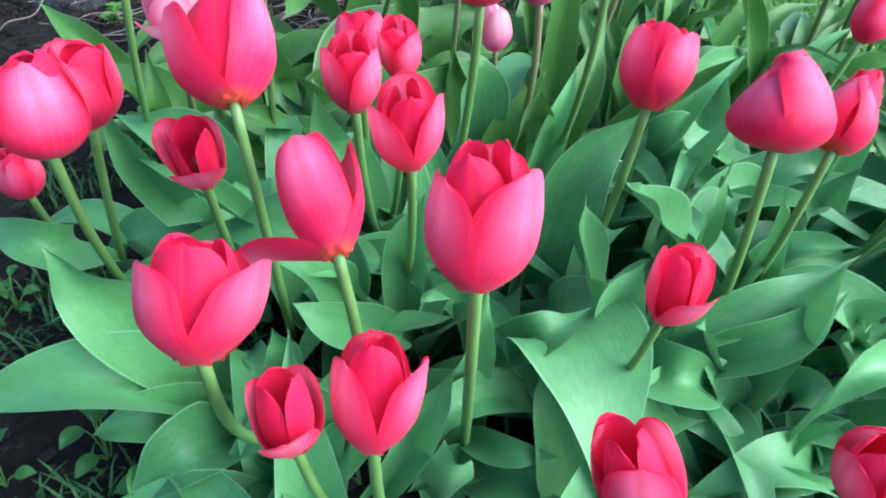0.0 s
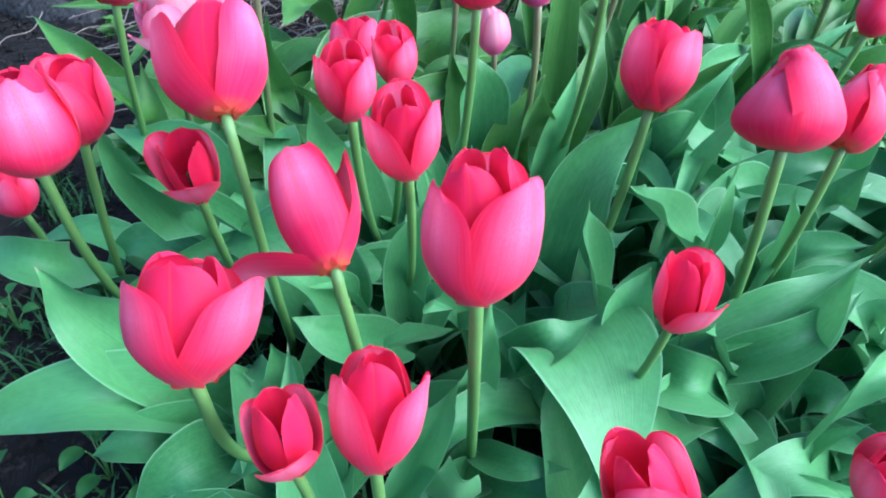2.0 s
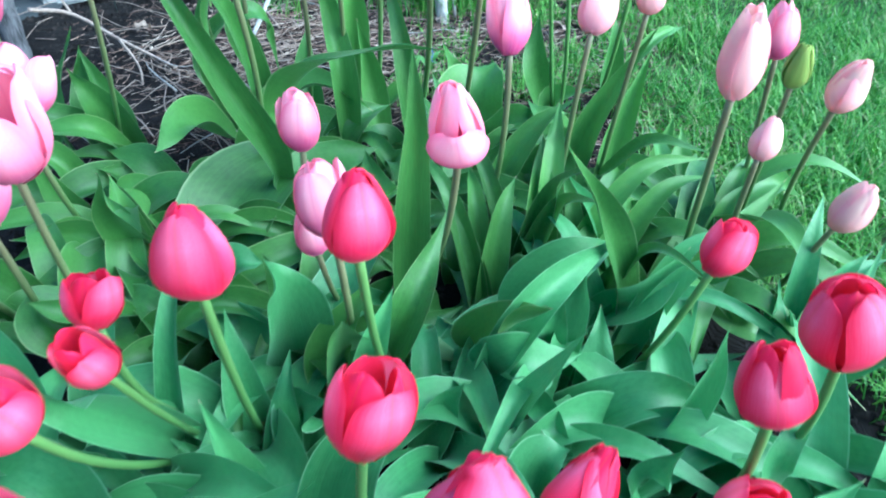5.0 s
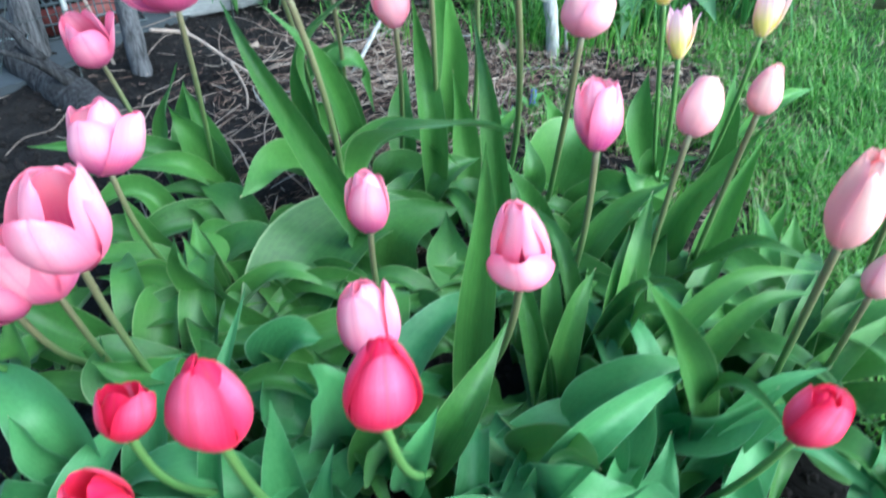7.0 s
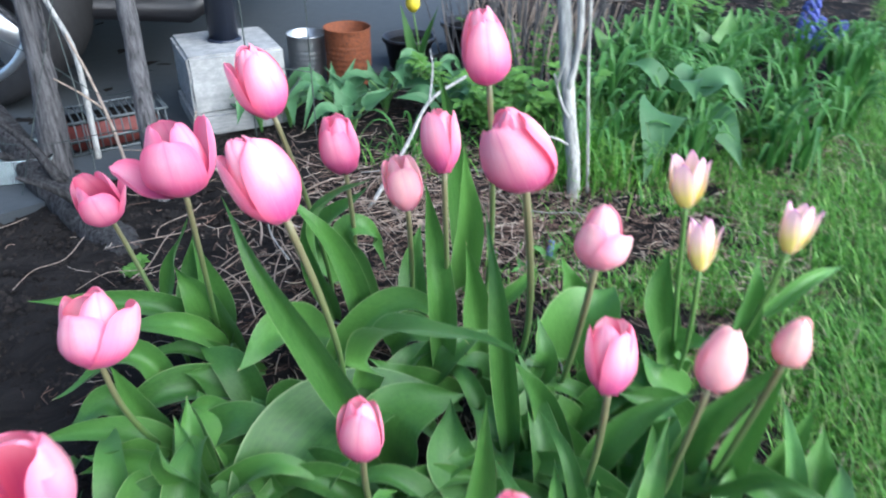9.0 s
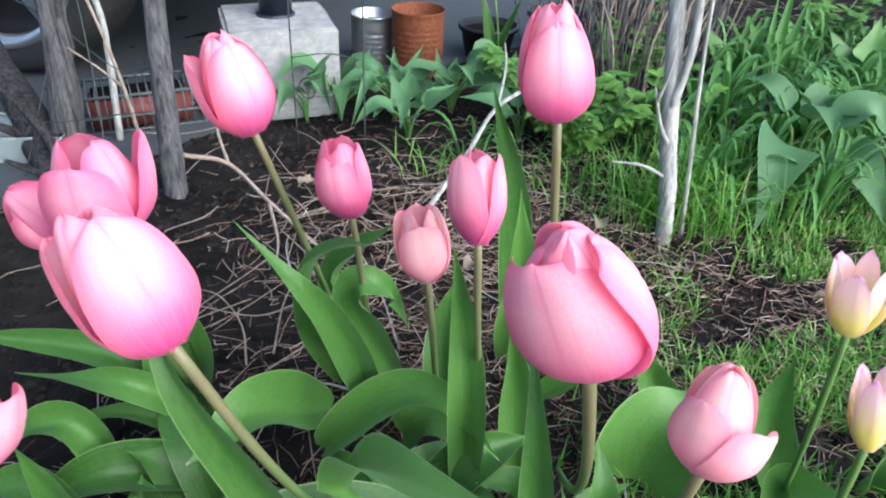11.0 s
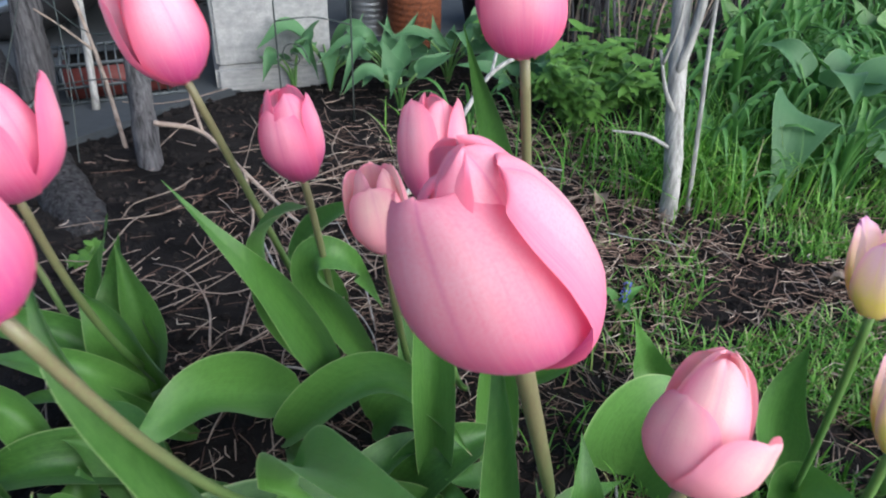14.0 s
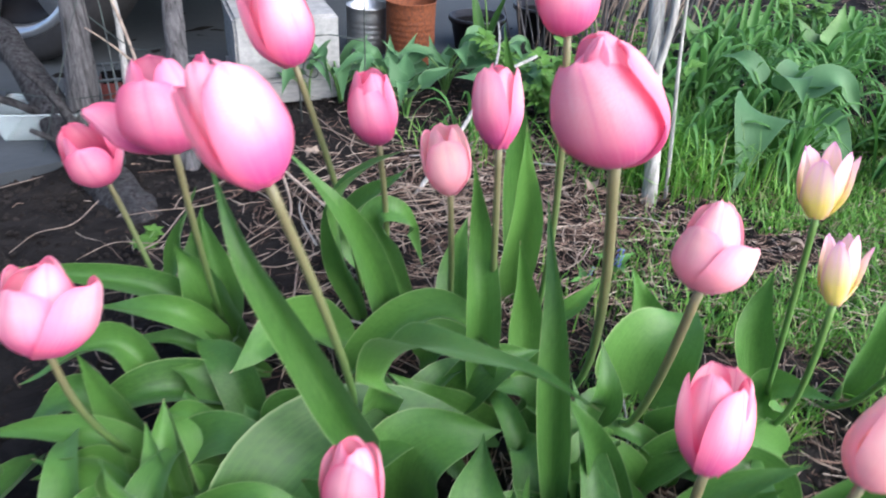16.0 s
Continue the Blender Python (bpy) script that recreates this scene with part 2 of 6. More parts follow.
ALLOY = rough_material("alloy", (0.60, 0.62, 0.64), (0.50, 0.52, 0.54), 12.0, 0.28, 0.0002, 6.0, 0.9)
CARPAINT = rough_material("car_paint", (0.012, 0.013, 0.016), (0.016, 0.017, 0.021), 5.0, 0.25, 0.0001)
BRICKRED = rough_material("red_plastic", (0.20, 0.045, 0.035), (0.15, 0.035, 0.03), 20.0, 0.55, 0.0004)
GREYPLAST = rough_material("grey_lattice", (0.085, 0.10, 0.105), (0.055, 0.066, 0.07), 20.0, 0.5, 0.0004)
WIRE = rough_material("dark_wire", (0.035, 0.055, 0.05), (0.05, 0.05, 0.045), 40.0, 0.5, 0.0003)
YELLOW = rough_material("yellow_petal", (0.80, 0.62, 0.02), (0.85, 0.70, 0.06), 40.0, 0.5, 0.0003)
BLUEFLO = rough_material("blue_floret", (0.075, 0.10, 0.42), (0.16, 0.18, 0.55), 120.0, 0.5, 0.0005)
DEADLEAF = rough_material("dead_leaf", (0.34, 0.27, 0.20), (0.20, 0.14, 0.10), 40.0, 0.7, 0.001)
TURF = rough_material("turf", (0.030, 0.075, 0.014), (0.055, 0.050, 0.030), 14.0, 0.95, 0.006, 8.0)
GRASS, gnt, gb = node_mat("grass_blade")
gi = gnt.nodes.new("ShaderNodeNewGeometry").outputs["Random Per Island"]
gc = ramp(gnt, gi, [(0.0, (0.045, 0.150, 0.014)), (0.45, (0.105, 0.285, 0.026)), (0.86, (0.190, 0.400, 0.055)), (0.95, (0.26, 0.40, 0.10)), (1.0, (0.40, 0.35, 0.22))])
gnt.links.new(gc, gb.inputs["Base Color"])
gb.inputs["Roughness"].default_value = 0.5
thin(gnt, gb, gc, 0.3)
WEEDLEAF = leaf_material("weed_leaf", (0.020, 0.090, 0.012), (0.060, 0.190, 0.030), (0.10, 0.24, 0.05), 0.5, 0.2, 10.0)
WEED = rough_material("weed_blade", (0.022, 0.080, 0.014), (0.050, 0.140, 0.026), 30.0, 0.6, 0.0003)
CLEAR, cnt, cb = node_mat("clear_plastic")
cb.inputs["Base Color"].default_value = (0.85, 0.92, 0.92, 1)
cb.inputs["Roughness"].default_value = 0.15
cb.inputs["Transmission Weight"].default_value = 0.8
cb.inputs["IOR"].default_value = 1.2


# ---- building helpers ----
def mesh_object(name, bm, material, smooth=True):
    me = bpy.data.meshes.new(name)
    bm.to_mesh(me)
    bm.free()
    me.materials.append(material)
    if smooth:
        me.polygons.foreach_set("use_smooth", [True] * len(me.polygons))
    return new(name, me)


def part(name, bm, material, parent, label="", smooth=True):
    ob = mesh_object(name, bm, material, smooth)
    ob.parent = parent
    if label:
        tagged(ob, label)
    return ob


def thing(name, place, label, category, group="", turn=0.0):
    ob = new(name)
    ob.matrix_world = pose(*place, 0, 0, turn)
    ob.empty_display_size = 0.02
    return tagged(ob, label, category, group)


def sheet(rows):
    """A smooth sheet through rows of points, with a UV map: across is u, along is v."""
    bm = bmesh.new()
    uvl = bm.loops.layers.uv.new("UVMap")
    n, k = len(rows), len(rows[0])
    vs = [[bm.verts.new(p) for p in row] for row in rows]
    for i in range(n - 1):
        for j in range(k - 1):
            f = bm.faces.new((vs[i][j], vs[i][j + 1], vs[i + 1][j + 1], vs[i + 1][j]))
            for loop, (a, c) in zip(f.loops, ((i, j), (i, j + 1), (i + 1, j + 1), (i + 1, j))):
                loop[uvl].uv = (c / (k - 1), a / (n - 1))
    return bm


def spline(points, n):
    """n + 1 points on a smooth line through the given ones."""
    p = [Vector(q) for q in points]
    if len(p) == 2:
        return [p[0].lerp(p[1], i / n) for i in range(n + 1)]
    p = [2 * p[0] - p[1], *p, 2 * p[-1] - p[-2]]
    spans, out = len(p) - 3, []
    for i in range(n + 1):
        s = min(i / n * spans, spans - 1e-6)
        k, t = int(s), s - int(s)
        a, b, c, d = p[k : k + 4]
        out.append(0.5 * (2 * b + (c - a) * t + (2 * a - 5 * b + 4 * c - d) * t * t + (3 * b - a - 3 * c + d) * t**3))
    return out


def tube(points, r0, r1, n=10, sides=8, wobble=0.0, rnd=None, bm=None):
    """A tapered round rod along a smooth line, closed at both ends."""
    line = spline(points, n)
    rows = []
    ref = Vector((1, 0.2, 0.1))
    for i, q in enumerate(line):
        t = (line[min(i + 1, n)] - line[max(i - 1, 0)]).normalized()
        a = t.cross(ref).normalized()
        b = t.cross(a)
        r = r0 + (r1 - r0) * i / n
        rows.append([])
        for j in range(sides):
            w = r * (1 + (rnd.uniform(-wobble, wobble) if wobble else 0))
            rows[-1].append(q + w * (math.cos(2 * math.pi * j / sides) * a + math.sin(2 * math.pi * j / sides) * b))
    bm = bm or bmesh.new()
    uvl = bm.loops.layers.uv.verify()
    vs = [[bm.verts.new(p) for p in row] for row in rows]
    for i in range(n):
        for j in range(sides):
            f = bm.faces.new((vs[i][j], vs[i][(j + 1) % sides], vs[i + 1][(j + 1) % sides], vs[i + 1][j]))
            for loop, (a, c) in zip(f.loops, ((i, j), (i, j + 1), (i + 1, j + 1), (i + 1, j))):
                loop[uvl].uv = (c / sides, a / n)
    bm.faces.new(vs[0][::-1])
    bm.faces.new(vs[-1])
    return bm


def box(sx, sy, sz, bevel=0.004, z0=0.0, bm=None, at=(0, 0, 0)):
    own = bmesh.new()
    bmesh.ops.create_cube(own, size=1.0)
    for v in own.verts:
        v.co = Vector((v.co.x * sx + at[0], v.co.y * sy + at[1], (v.co.z + 0.5) * sz + z0 + at[2]))
    if bevel:
        bmesh.ops.bevel(own, geom=own.edges[:], offset=bevel, segments=2, affect="EDGES")
    if bm is None:
        return own
    me = bpy.data.meshes.new("tmp")
    own.to_mesh(me)
    own.free()
    bm.from_mesh(me)
    bpy.data.meshes.remove(me)
    return bm


def lathe(profile, sides=32, bm=None):
    """A surface of revolution round z from (radius, height) pairs."""
    bm = bm or bmesh.new()
    rings = [[bm.verts.new((r * math.cos(2 * math.pi * j / sides), r * math.sin(2 * math.pi * j / sides), z)) for j in range(sides)] for r, z in profile]
    for a, b in zip(rings, rings[1:]):
        for j in range(sides):
            bm.faces.new((a[j], a[(j + 1) % sides], b[(j + 1) % sides], b[j]))
    return bm


def lift(x, y):
    """Height of the ground: it rises gently away from the lawn's near corner."""
    return -0.06 + 0.045 * min(max(y, -1.0), 1.6)


EDGE_Y = (-3.0, 0.0, 0.6, 0.86, 1.2, 1.45, 1.7, 1.9, 2.8, 6.0)
EDGE_X = (1.1, 0.78, 0.70, 0.61, 0.65, 0.65, 0.83, 0.97, 1.42, 3.0)


def lawn_edge(y):
    return float(np.interp(y, EDGE_Y, EDGE_X))


def leaf_sheet(points, width, origin, rnd, fold=0.5, wave=0.06, face=None, twist=0.0, n=24, k=8, shape=0.72, foot=0.36):
    """A strap leaf along a line: channelled at its foot, flatter and pointed at its tip, with a wavy margin."""
    line = spline([Vector(p) - Vector(origin) for p in points], n)
    ph, ph2, fr = rnd.uniform(0, 6.28), rnd.uniform(0, 6.28), rnd.uniform(0.9, 2.2)
    lop, sway, cup = rnd.uniform(-0.14, 0.14), rnd.uniform(-0.06, 0.06), rnd.uniform(0.10, 0.30)
    if face is None:
        away = line[-1] - line[0]
        away.z = 0.0
        away = away.normalized() if away.length > 0.01 else Vector((0, 1, 0))
        face = (Vector((0, 0, 0.62)) - 0.55 * away + Vector((0.0, -0.42, 0.28))).normalized()
    rows, face = [], Vector(face)
    for i, q in enumerate(line):
        u = i / n
        t = (line[min(i + 1, n)] - line[max(i - 1, 0)]).normalized()
        side = t.cross(face)
        if side.length < 0.15:
            side = t.cross(Vector((0.3, -0.9, 0.2)))
        side.normalize()
        up = side.cross(t).normalized()
        ang = twist * (u - 0.3)
        side, up = side * math.cos(ang) + up * math.sin(ang), up * math.cos(ang) - side * math.sin(ang)
        w = width * max(0.004, foot * (1 - u) ** 2.5 + max(0.0, math.sin(math.pi * min(1.0, u) ** shape)) ** (0.85 + 0.35 * u)) * 0.5
        ripple = wave * width * min(1.0, 4.0 * u) * min(1.0, 5.0 * (1 - u))
        rows.append([])
        for j in range(k + 1):
            s = 2 * j / k - 1
            h = (fold * (1 - 0.75 * u) * abs(s) ** 1.4 + cup * s * s) * w
            h += 1.5 * ripple * abs(s) ** 2.2 * math.sin(fr * 6.28 * u + (ph if s > 0 else ph2))
            h += 0.5 * ripple * math.sin(3.0 * u + ph + 1.5 * s)
            rows[-1].append(q + side * (s * w * (1 - 0.16 * fold * (1 - u)) * (1 + lop * s) + sway * width * math.sin(5 * u + ph)) + up * h)
    return sheet(rows)


PROF_U = (0.0, 0.05, 0.14, 0.30, 0.46, 0.66, 0.82, 0.93, 1.0)
PROF_Z = (0.0, 0.006, 0.060, 0.220, 0.405, 0.665, 0.86, 0.965, 1.0)
PROF_F = (0.09, 0.28, 0.57, 0.90, 1.0, 0.85, 0.61, 0.41, 0.17)
PROF_O = (0.0, -0.08, -0.26, -0.32, -0.16, 0.12, 0.38, 0.60, 0.82)


def smooth_at(u, table):
    """A soft reading of a profile table."""
    return sum(float(np.interp(min(max(u + d, 0.0), 1.0), PROF_U, table)) for d in (-0.05, -0.025, 0.0, 0.025, 0.05)) / 5


def petal_sheet(length, radius, phi, width, opened, gap, flare, rnd, n=24, k=16, point=2.4, tilt=0.0, hug=1.12, flip=0.0):
    """One spoon-shaped petal: phi is where it stands round the axis, width its half arc in radii, flare how far it leans outwards (degrees)."""
    ph, ph2 = rnd.uniform(0, 6.28), rnd.uniform(0, 6.28)
    roll = rnd.choice((-1, 1)) * rnd.uniform(0.02, 0.06)
    frill, curl, skew = rnd.uniform(0.010, 0.030), rnd.uniform(-0.04, 0.10), rnd.uniform(-0.10, 0.10)
    nick = rnd.uniform(0.0, 0.02)
    out, along = Vector((math.cos(phi), math.sin(phi), 0)), Vector((-math.sin(phi), math.cos(phi), 0))
    pivot = out * radius * 0.2
    rows = []
    for i in range(n + 1):
        u = math.sin(0.5 * math.pi * i / n) ** 1.1
        mid = radius * gap * max(0.06, smooth_at(u, PROF_F) + opened * smooth_at(u, PROF_O))
        z = smooth_at(u, PROF_Z) * length
        if u < 0.44:
            wide = 0.40 + 0.60 * math.sin(0.5 * math.pi * u / 0.44)
        else:
            wide = max(0.0, 1 - ((u - 0.44) / 0.56) ** point) ** 0.60
        half = width * radius * gap * max(wide, 0.02)
        bend = max(mid * hug, 0.42 * radius)
        rows.append([])
        for j in range(k + 1):
            s = 2 * j / k - 1
            th = min(half / bend, 1.75) * s
            r = mid - bend * (1 - math.cos(th)) * (1 + 0.15 * u * skew * s)
            r += radius * ((0.03 + 0.05 * u) * abs(s) ** 3 * wide + roll * s * wide * u - 0.022 * math.exp(-((s / 0.12) ** 2)) * wide * (0.4 + u))
            r += radius * (0.010 * math.sin(5 * s + 4 * u + ph) + frill * wide * s * s * math.sin(8 * u + ph2) + (curl + flip) * max(0.0, (u - 0.70) / 0.30) ** 2)
            t = bend * math.sin(th) + skew * radius * 0.6 * u * u
            zz = z + length * (0.012 * math.sin(6 * s + ph) * u**3 - 0.035 * s * s * u * u - nick * math.exp(-((s / 0.2) ** 2)) * u**8)
            p = out * r + along * t + Vector((0, 0, zz)) - pivot
            p = Matrix.Rotation(radians(tilt) * u, 3, out) @ p
            p = pivot + Matrix.Rotation(radians(flare) * (0.25 + 0.75 * u), 3, along) @ p
            rows[-1].append(p)
    return sheet(rows)


LABELS = {
    "red": "red tulip in bloom with broad grey-green leaves",
    "pink": "tall pink tulip with a brownish green stem",
    "rose": "deep rose-pink tulip with loosening petals",
    "peach": "pale salmon-pink tulip with loosely folded petals",
    "cream": "pale pink and cream tulip, still half closed",
    "yellow": "small lilac-pink tulip with a yellow foot",
    "green": "green tulip bud, still closed",
}
plants = []


def tulip(kind, base, top, foot, width, opened=0.25, spin=0.0, flares=(), leaves=(), note="", seed=0):
    """A tulip plant: the flower sits from base to top, the stem stands in the ground at foot."""
    rnd = random.Random(seed * 7 + 3)
    base, top, foot = Vector(base), Vector(top), Vector((foot[0], foot[1], lift(foot[0], foot[1]) - 0.004))
    plant = thing("tulip", foot, note or LABELS[kind], "tulip", "tulips in the bed")
    axis = (top - base).normalized()
    rel = base - foot
    knee = (rel * 0.5).lerp(rel - axis * 0.5 * rel.length, 0.45) + Vector((rnd.uniform(-0.006, 0.006), rnd.uniform(-0.006, 0.006), 0))
    bow = [(1 - s) ** 2 * Vector() + 2 * s * (1 - s) * knee + s * s * rel for s in (0.0, 0.2, 0.4, 0.6, 0.8)]
    r = 0.0027 if width < 0.038 else 0.0031
    part("stem", tube([*bow, rel + axis * 0.003], r * 1.12, r, 16, 10), STEM[kind], plant)
    east = (Vector((1, 0, 0)) - axis * axis.x).normalized()
    turn = Matrix((east, axis.cross(east), axis)).transposed()
    length, radius = (top - base).length * 1.01, width * 0.47
    rel = rel - axis * 0.01 * length
    squash = Matrix.Rotation(rnd.uniform(0, 3), 4, "Z")
    squash = squash @ Matrix.Diagonal((rnd.uniform(1.0, 1.06), rnd.uniform(0.93, 1.0), 1, 1)) @ squash.inverted()
    fallen = {}
    for azimuth, angle, *more in flares:
        fallen[min(range(6), key=lambda i: (abs((spin + 60 * i - azimuth + 180) % 360 - 180), i))] = (azimuth, angle, *more)
    slim, flip = (0.74, 0.22) if kind == "yellow" else (1.0, 0.0)
    for i in range(6):
        outer = i % 2 == 0
        hi = length * (rnd.uniform(0.86, 0.97) if outer else rnd.uniform(0.95, 1.01))
        usual = (spin + 60 * i + rnd.uniform(-8, 8), rnd.uniform(-1.0, 5.0) + 3.0 * max(opened, 0.0) if outer else rnd.uniform(-3.0, 2.0), 1.0, 1.0, rnd.uniform(-4, 4))
        own = fallen.get(i, ())
        azimuth, lean, tall, broad, tilt = (*own, *usual[len(own):])
        phi = radians(azimuth)
        spread = opened + rnd.uniform(-0.10, 0.10) if outer else opened * (1.0 if kind == "yellow" else 0.7) - 0.06
        bm = petal_sheet(hi * tall, radius, phi, slim * broad * (rnd.uniform(1.00, 1.14) if outer else rnd.uniform(0.98, 1.08)), spread,
                         rnd.uniform(0.96, 1.02) if outer else rnd.uniform(0.80, 0.87), lean, rnd,
                         point=1.3 if kind == "yellow" else rnd.uniform(2.0, 2.8), tilt=tilt, hug=rnd.uniform(1.06, 1.22) if outer else 1.04, flip=flip)
        bmesh.ops.transform(bm, matrix=Matrix.Translation(rel) @ turn.to_4x4() @ squash, verts=bm.verts)
        part("petal", bm, PETAL[kind if outer or kind != "red" else "red_inner"], plant)
    if opened > 0.5:
        bm = tube([rel + axis * 0.002, rel + axis * 0.45 * length], 0.0028, 0.0032, 5, 8)
        part("pistil", bm, STEM["red"], plant, "pale green pistil inside the cup")
    for spec in leaves:
        add_leaf(plant, *spec)
    plants.append((plant, foot))
    return plant


def add_leaf(plant, points, width, fold=0.45, wave=0.06, twist=0.0, seed=1, face=(0.0, -0.55, 0.83)):
    rnd = random.Random(seed)
    foot = plant.matrix_world.translation
    part("leaf", leaf_sheet(points, width, foot, rnd, fold, wave, face, twist), GLAUCOUS if foot.y < 0.66 else LEAF, plant)
# ---- the tulips ----
tulip('red', (-0.068, 0.227, 0.209), (-0.060, 0.248, 0.259), (-0.049, 0.419), 0.055, 0.55, 90, flares=[(-25, 14), (-150, 6), (90, 2)], note='large open red tulip with a leaning petal', seed=0, leaves=[
    ([(-0.114, 0.426, -0.020), (-0.164, 0.389, 0.110), (-0.184, 0.379, 0.170)], 0.054, 0.80, 0.09, 0.47, 966),
    ([(-0.095, 0.396, 0.000), (-0.177, 0.359, 0.070), (-0.287, 0.382, 0.040)], 0.054, 0.95, 0.08, 0.05, 861),
    ([(-0.106, 0.374, 0.000), (-0.148, 0.347, 0.040), (-0.190, 0.352, 0.030)], 0.038, 0.70, 0.11, 0.24, 923),
    ([(-0.096, 0.361, 0.000), (-0.124, 0.321, 0.030), (-0.170, 0.313, -0.010)], 0.046, 0.50, 0.06, 0.59, 390),
])
tulip('red', (-0.006, 0.280, 0.215), (-0.020, 0.342, 0.249), (-0.010, 0.435), 0.043, 0.5, 20, flares=[(140, 60), (20, 12)], note='red tulip with petals falling open', seed=1, leaves=[
    ([(0.042, 0.459, 0.000), (0.044, 0.431, 0.100), (0.054, 0.400, 0.170)], 0.035, 0.75, 0.08, -0.78, 222),
    ([(0.033, 0.417, 0.020), (-0.014, 0.366, 0.090), (-0.042, 0.358, 0.120)], 0.036, 0.67, 0.04, 0.59, 399),
    ([(-0.004, 0.448, 0.050), (-0.032, 0.426, 0.090), (-0.058, 0.420, 0.120)], 0.039, 0.50, 0.09, -0.58, 633),
    ([(0.020, 0.417, 0.000), (-0.001, 0.359, 0.030), (-0.013, 0.320, 0.020)], 0.025, 0.69, 0.04, 0.76, 6),
])
tulip('red', (0.051, 0.225, 0.234), (0.053, 0.227, 0.301), (0.072, 0.351), 0.047, 0.3, -50, flares=[(-50, 9, 0.97, 1.25), (-165, 4, 0.95)], seed=2, leaves=[
    ([(0.097, 0.372, 0.030), (0.122, 0.332, 0.085), (0.163, 0.351, 0.090)], 0.033, 0.54, 0.05, 0.77, 894),
    ([(0.140, 0.400, 0.020), (0.152, 0.345, 0.078), (0.152, 0.290, 0.070), (0.138, 0.225, 0.010)], 0.088, 0.08, 0.02, 0.10, 898),
    ([(0.045, 0.394, 0.060), (0.052, 0.366, 0.110), (0.059, 0.343, 0.140)], 0.022, 0.84, 0.05, 0.71, 708),
    ([(0.070, 0.349, -0.040), (0.075, 0.333, 0.070), (0.076, 0.300, 0.170)], 0.028, 0.53, 0.11, -0.19, 23),
    ([(0.068, 0.324, 0.000), (0.093, 0.292, 0.020), (0.125, 0.281, 0.020)], 0.022, 0.63, 0.04, -0.57, 67),
    ([(0.070, 0.326, -0.030), (0.099, 0.292, -0.010), (0.139, 0.277, -0.020)], 0.041, 0.62, 0.10, 0.14, 611),
    ([(0.070, 0.326, -0.030), (0.045, 0.300, 0.000), (0.020, 0.287, 0.000)], 0.028, 0.84, 0.06, -0.30, 839),
])
tulip('red', (0.038, 0.333, 0.230), (0.035, 0.319, 0.284), (0.043, 0.539), 0.037, 0.5, 90, seed=3, leaves=[
    ([(0.052, 0.490, -0.030), (0.081, 0.524, 0.000), (0.017, 0.558, 0.050)], 0.038, 0.60, 0.09, -0.50, 484),
])
tulip('red', (0.013, 0.407, 0.231), (0.013, 0.393, 0.281), (0.041, 0.609), 0.041, 0.5, 90, seed=4, leaves=[
    ([(0.034, 0.576, 0.000), (-0.003, 0.498, 0.150), (-0.012, 0.458, 0.220)], 0.038, 0.86, 0.03, 0.76, 24),
])
tulip('red', (0.047, 0.444, 0.232), (0.043, 0.427, 0.277), (0.036, 0.619), 0.032, 0.5, 75, seed=5)
tulip('red', (0.024, 0.503, 0.218), (0.026, 0.514, 0.256), (0.033, 0.654), 0.039, 0.5, 90, seed=6, leaves=[
    ([(0.043, 0.718, 0.050), (0.073, 0.715, 0.100), (0.097, 0.722, 0.100)], 0.044, 1.02, 0.06, -0.15, 563),
])
tulip('red', (-0.052, 0.362, 0.261), (-0.057, 0.408, 0.304), (-0.061, 0.492), 0.057, 0.4, 90, flares=[(-160, 14), (-20, 6)], seed=7, leaves=[
    ([(-0.072, 0.534, 0.060), (-0.108, 0.476, 0.140), (-0.128, 0.425, 0.200)], 0.025, 0.91, 0.06, 0.13, 10),
    ([(-0.024, 0.475, 0.000), (-0.052, 0.490, 0.080), (-0.113, 0.516, 0.080)], 0.075, 0.69, 0.09, 0.20, 978),
])
tulip('red', (-0.158, 0.380, 0.232), (-0.153, 0.383, 0.291), (-0.182, 0.552), 0.051, 0.1, -64, seed=8, leaves=[
    ([(-0.197, 0.547, 0.020), (-0.222, 0.468, 0.110), (-0.291, 0.513, 0.120)], 0.037, 0.53, 0.09, 0.69, 965),
])
tulip('red', (-0.149, 0.430, 0.223), (-0.145, 0.431, 0.277), (-0.225, 0.612), 0.050, 0.5, -90, flares=[(-90, 12)], seed=9)
tulip('red', (-0.225, 0.481, 0.148), (-0.227, 0.480, 0.187), (-0.245, 0.619), 0.036, 0.25, -110, seed=10)
tulip('red', (-0.085, 0.404, 0.189), (-0.085, 0.392, 0.236), (-0.101, 0.577), 0.039, 0.85, -85, flares=[(-85, 16)], seed=11, leaves=[
    ([(-0.125, 0.583, 0.020), (-0.148, 0.497, 0.150), (-0.150, 0.461, 0.220)], 0.033, 0.70, 0.07, 0.63, 257),
    ([(-0.119, 0.612, 0.020), (-0.133, 0.597, 0.080), (-0.144, 0.598, 0.120)], 0.032, 0.90, 0.04, 0.40, 817),
    ([(-0.116, 0.620, 0.000), (-0.134, 0.619, 0.100), (-0.208, 0.673, 0.120)], 0.062, 0.64, 0.05, -0.11, 94),
])
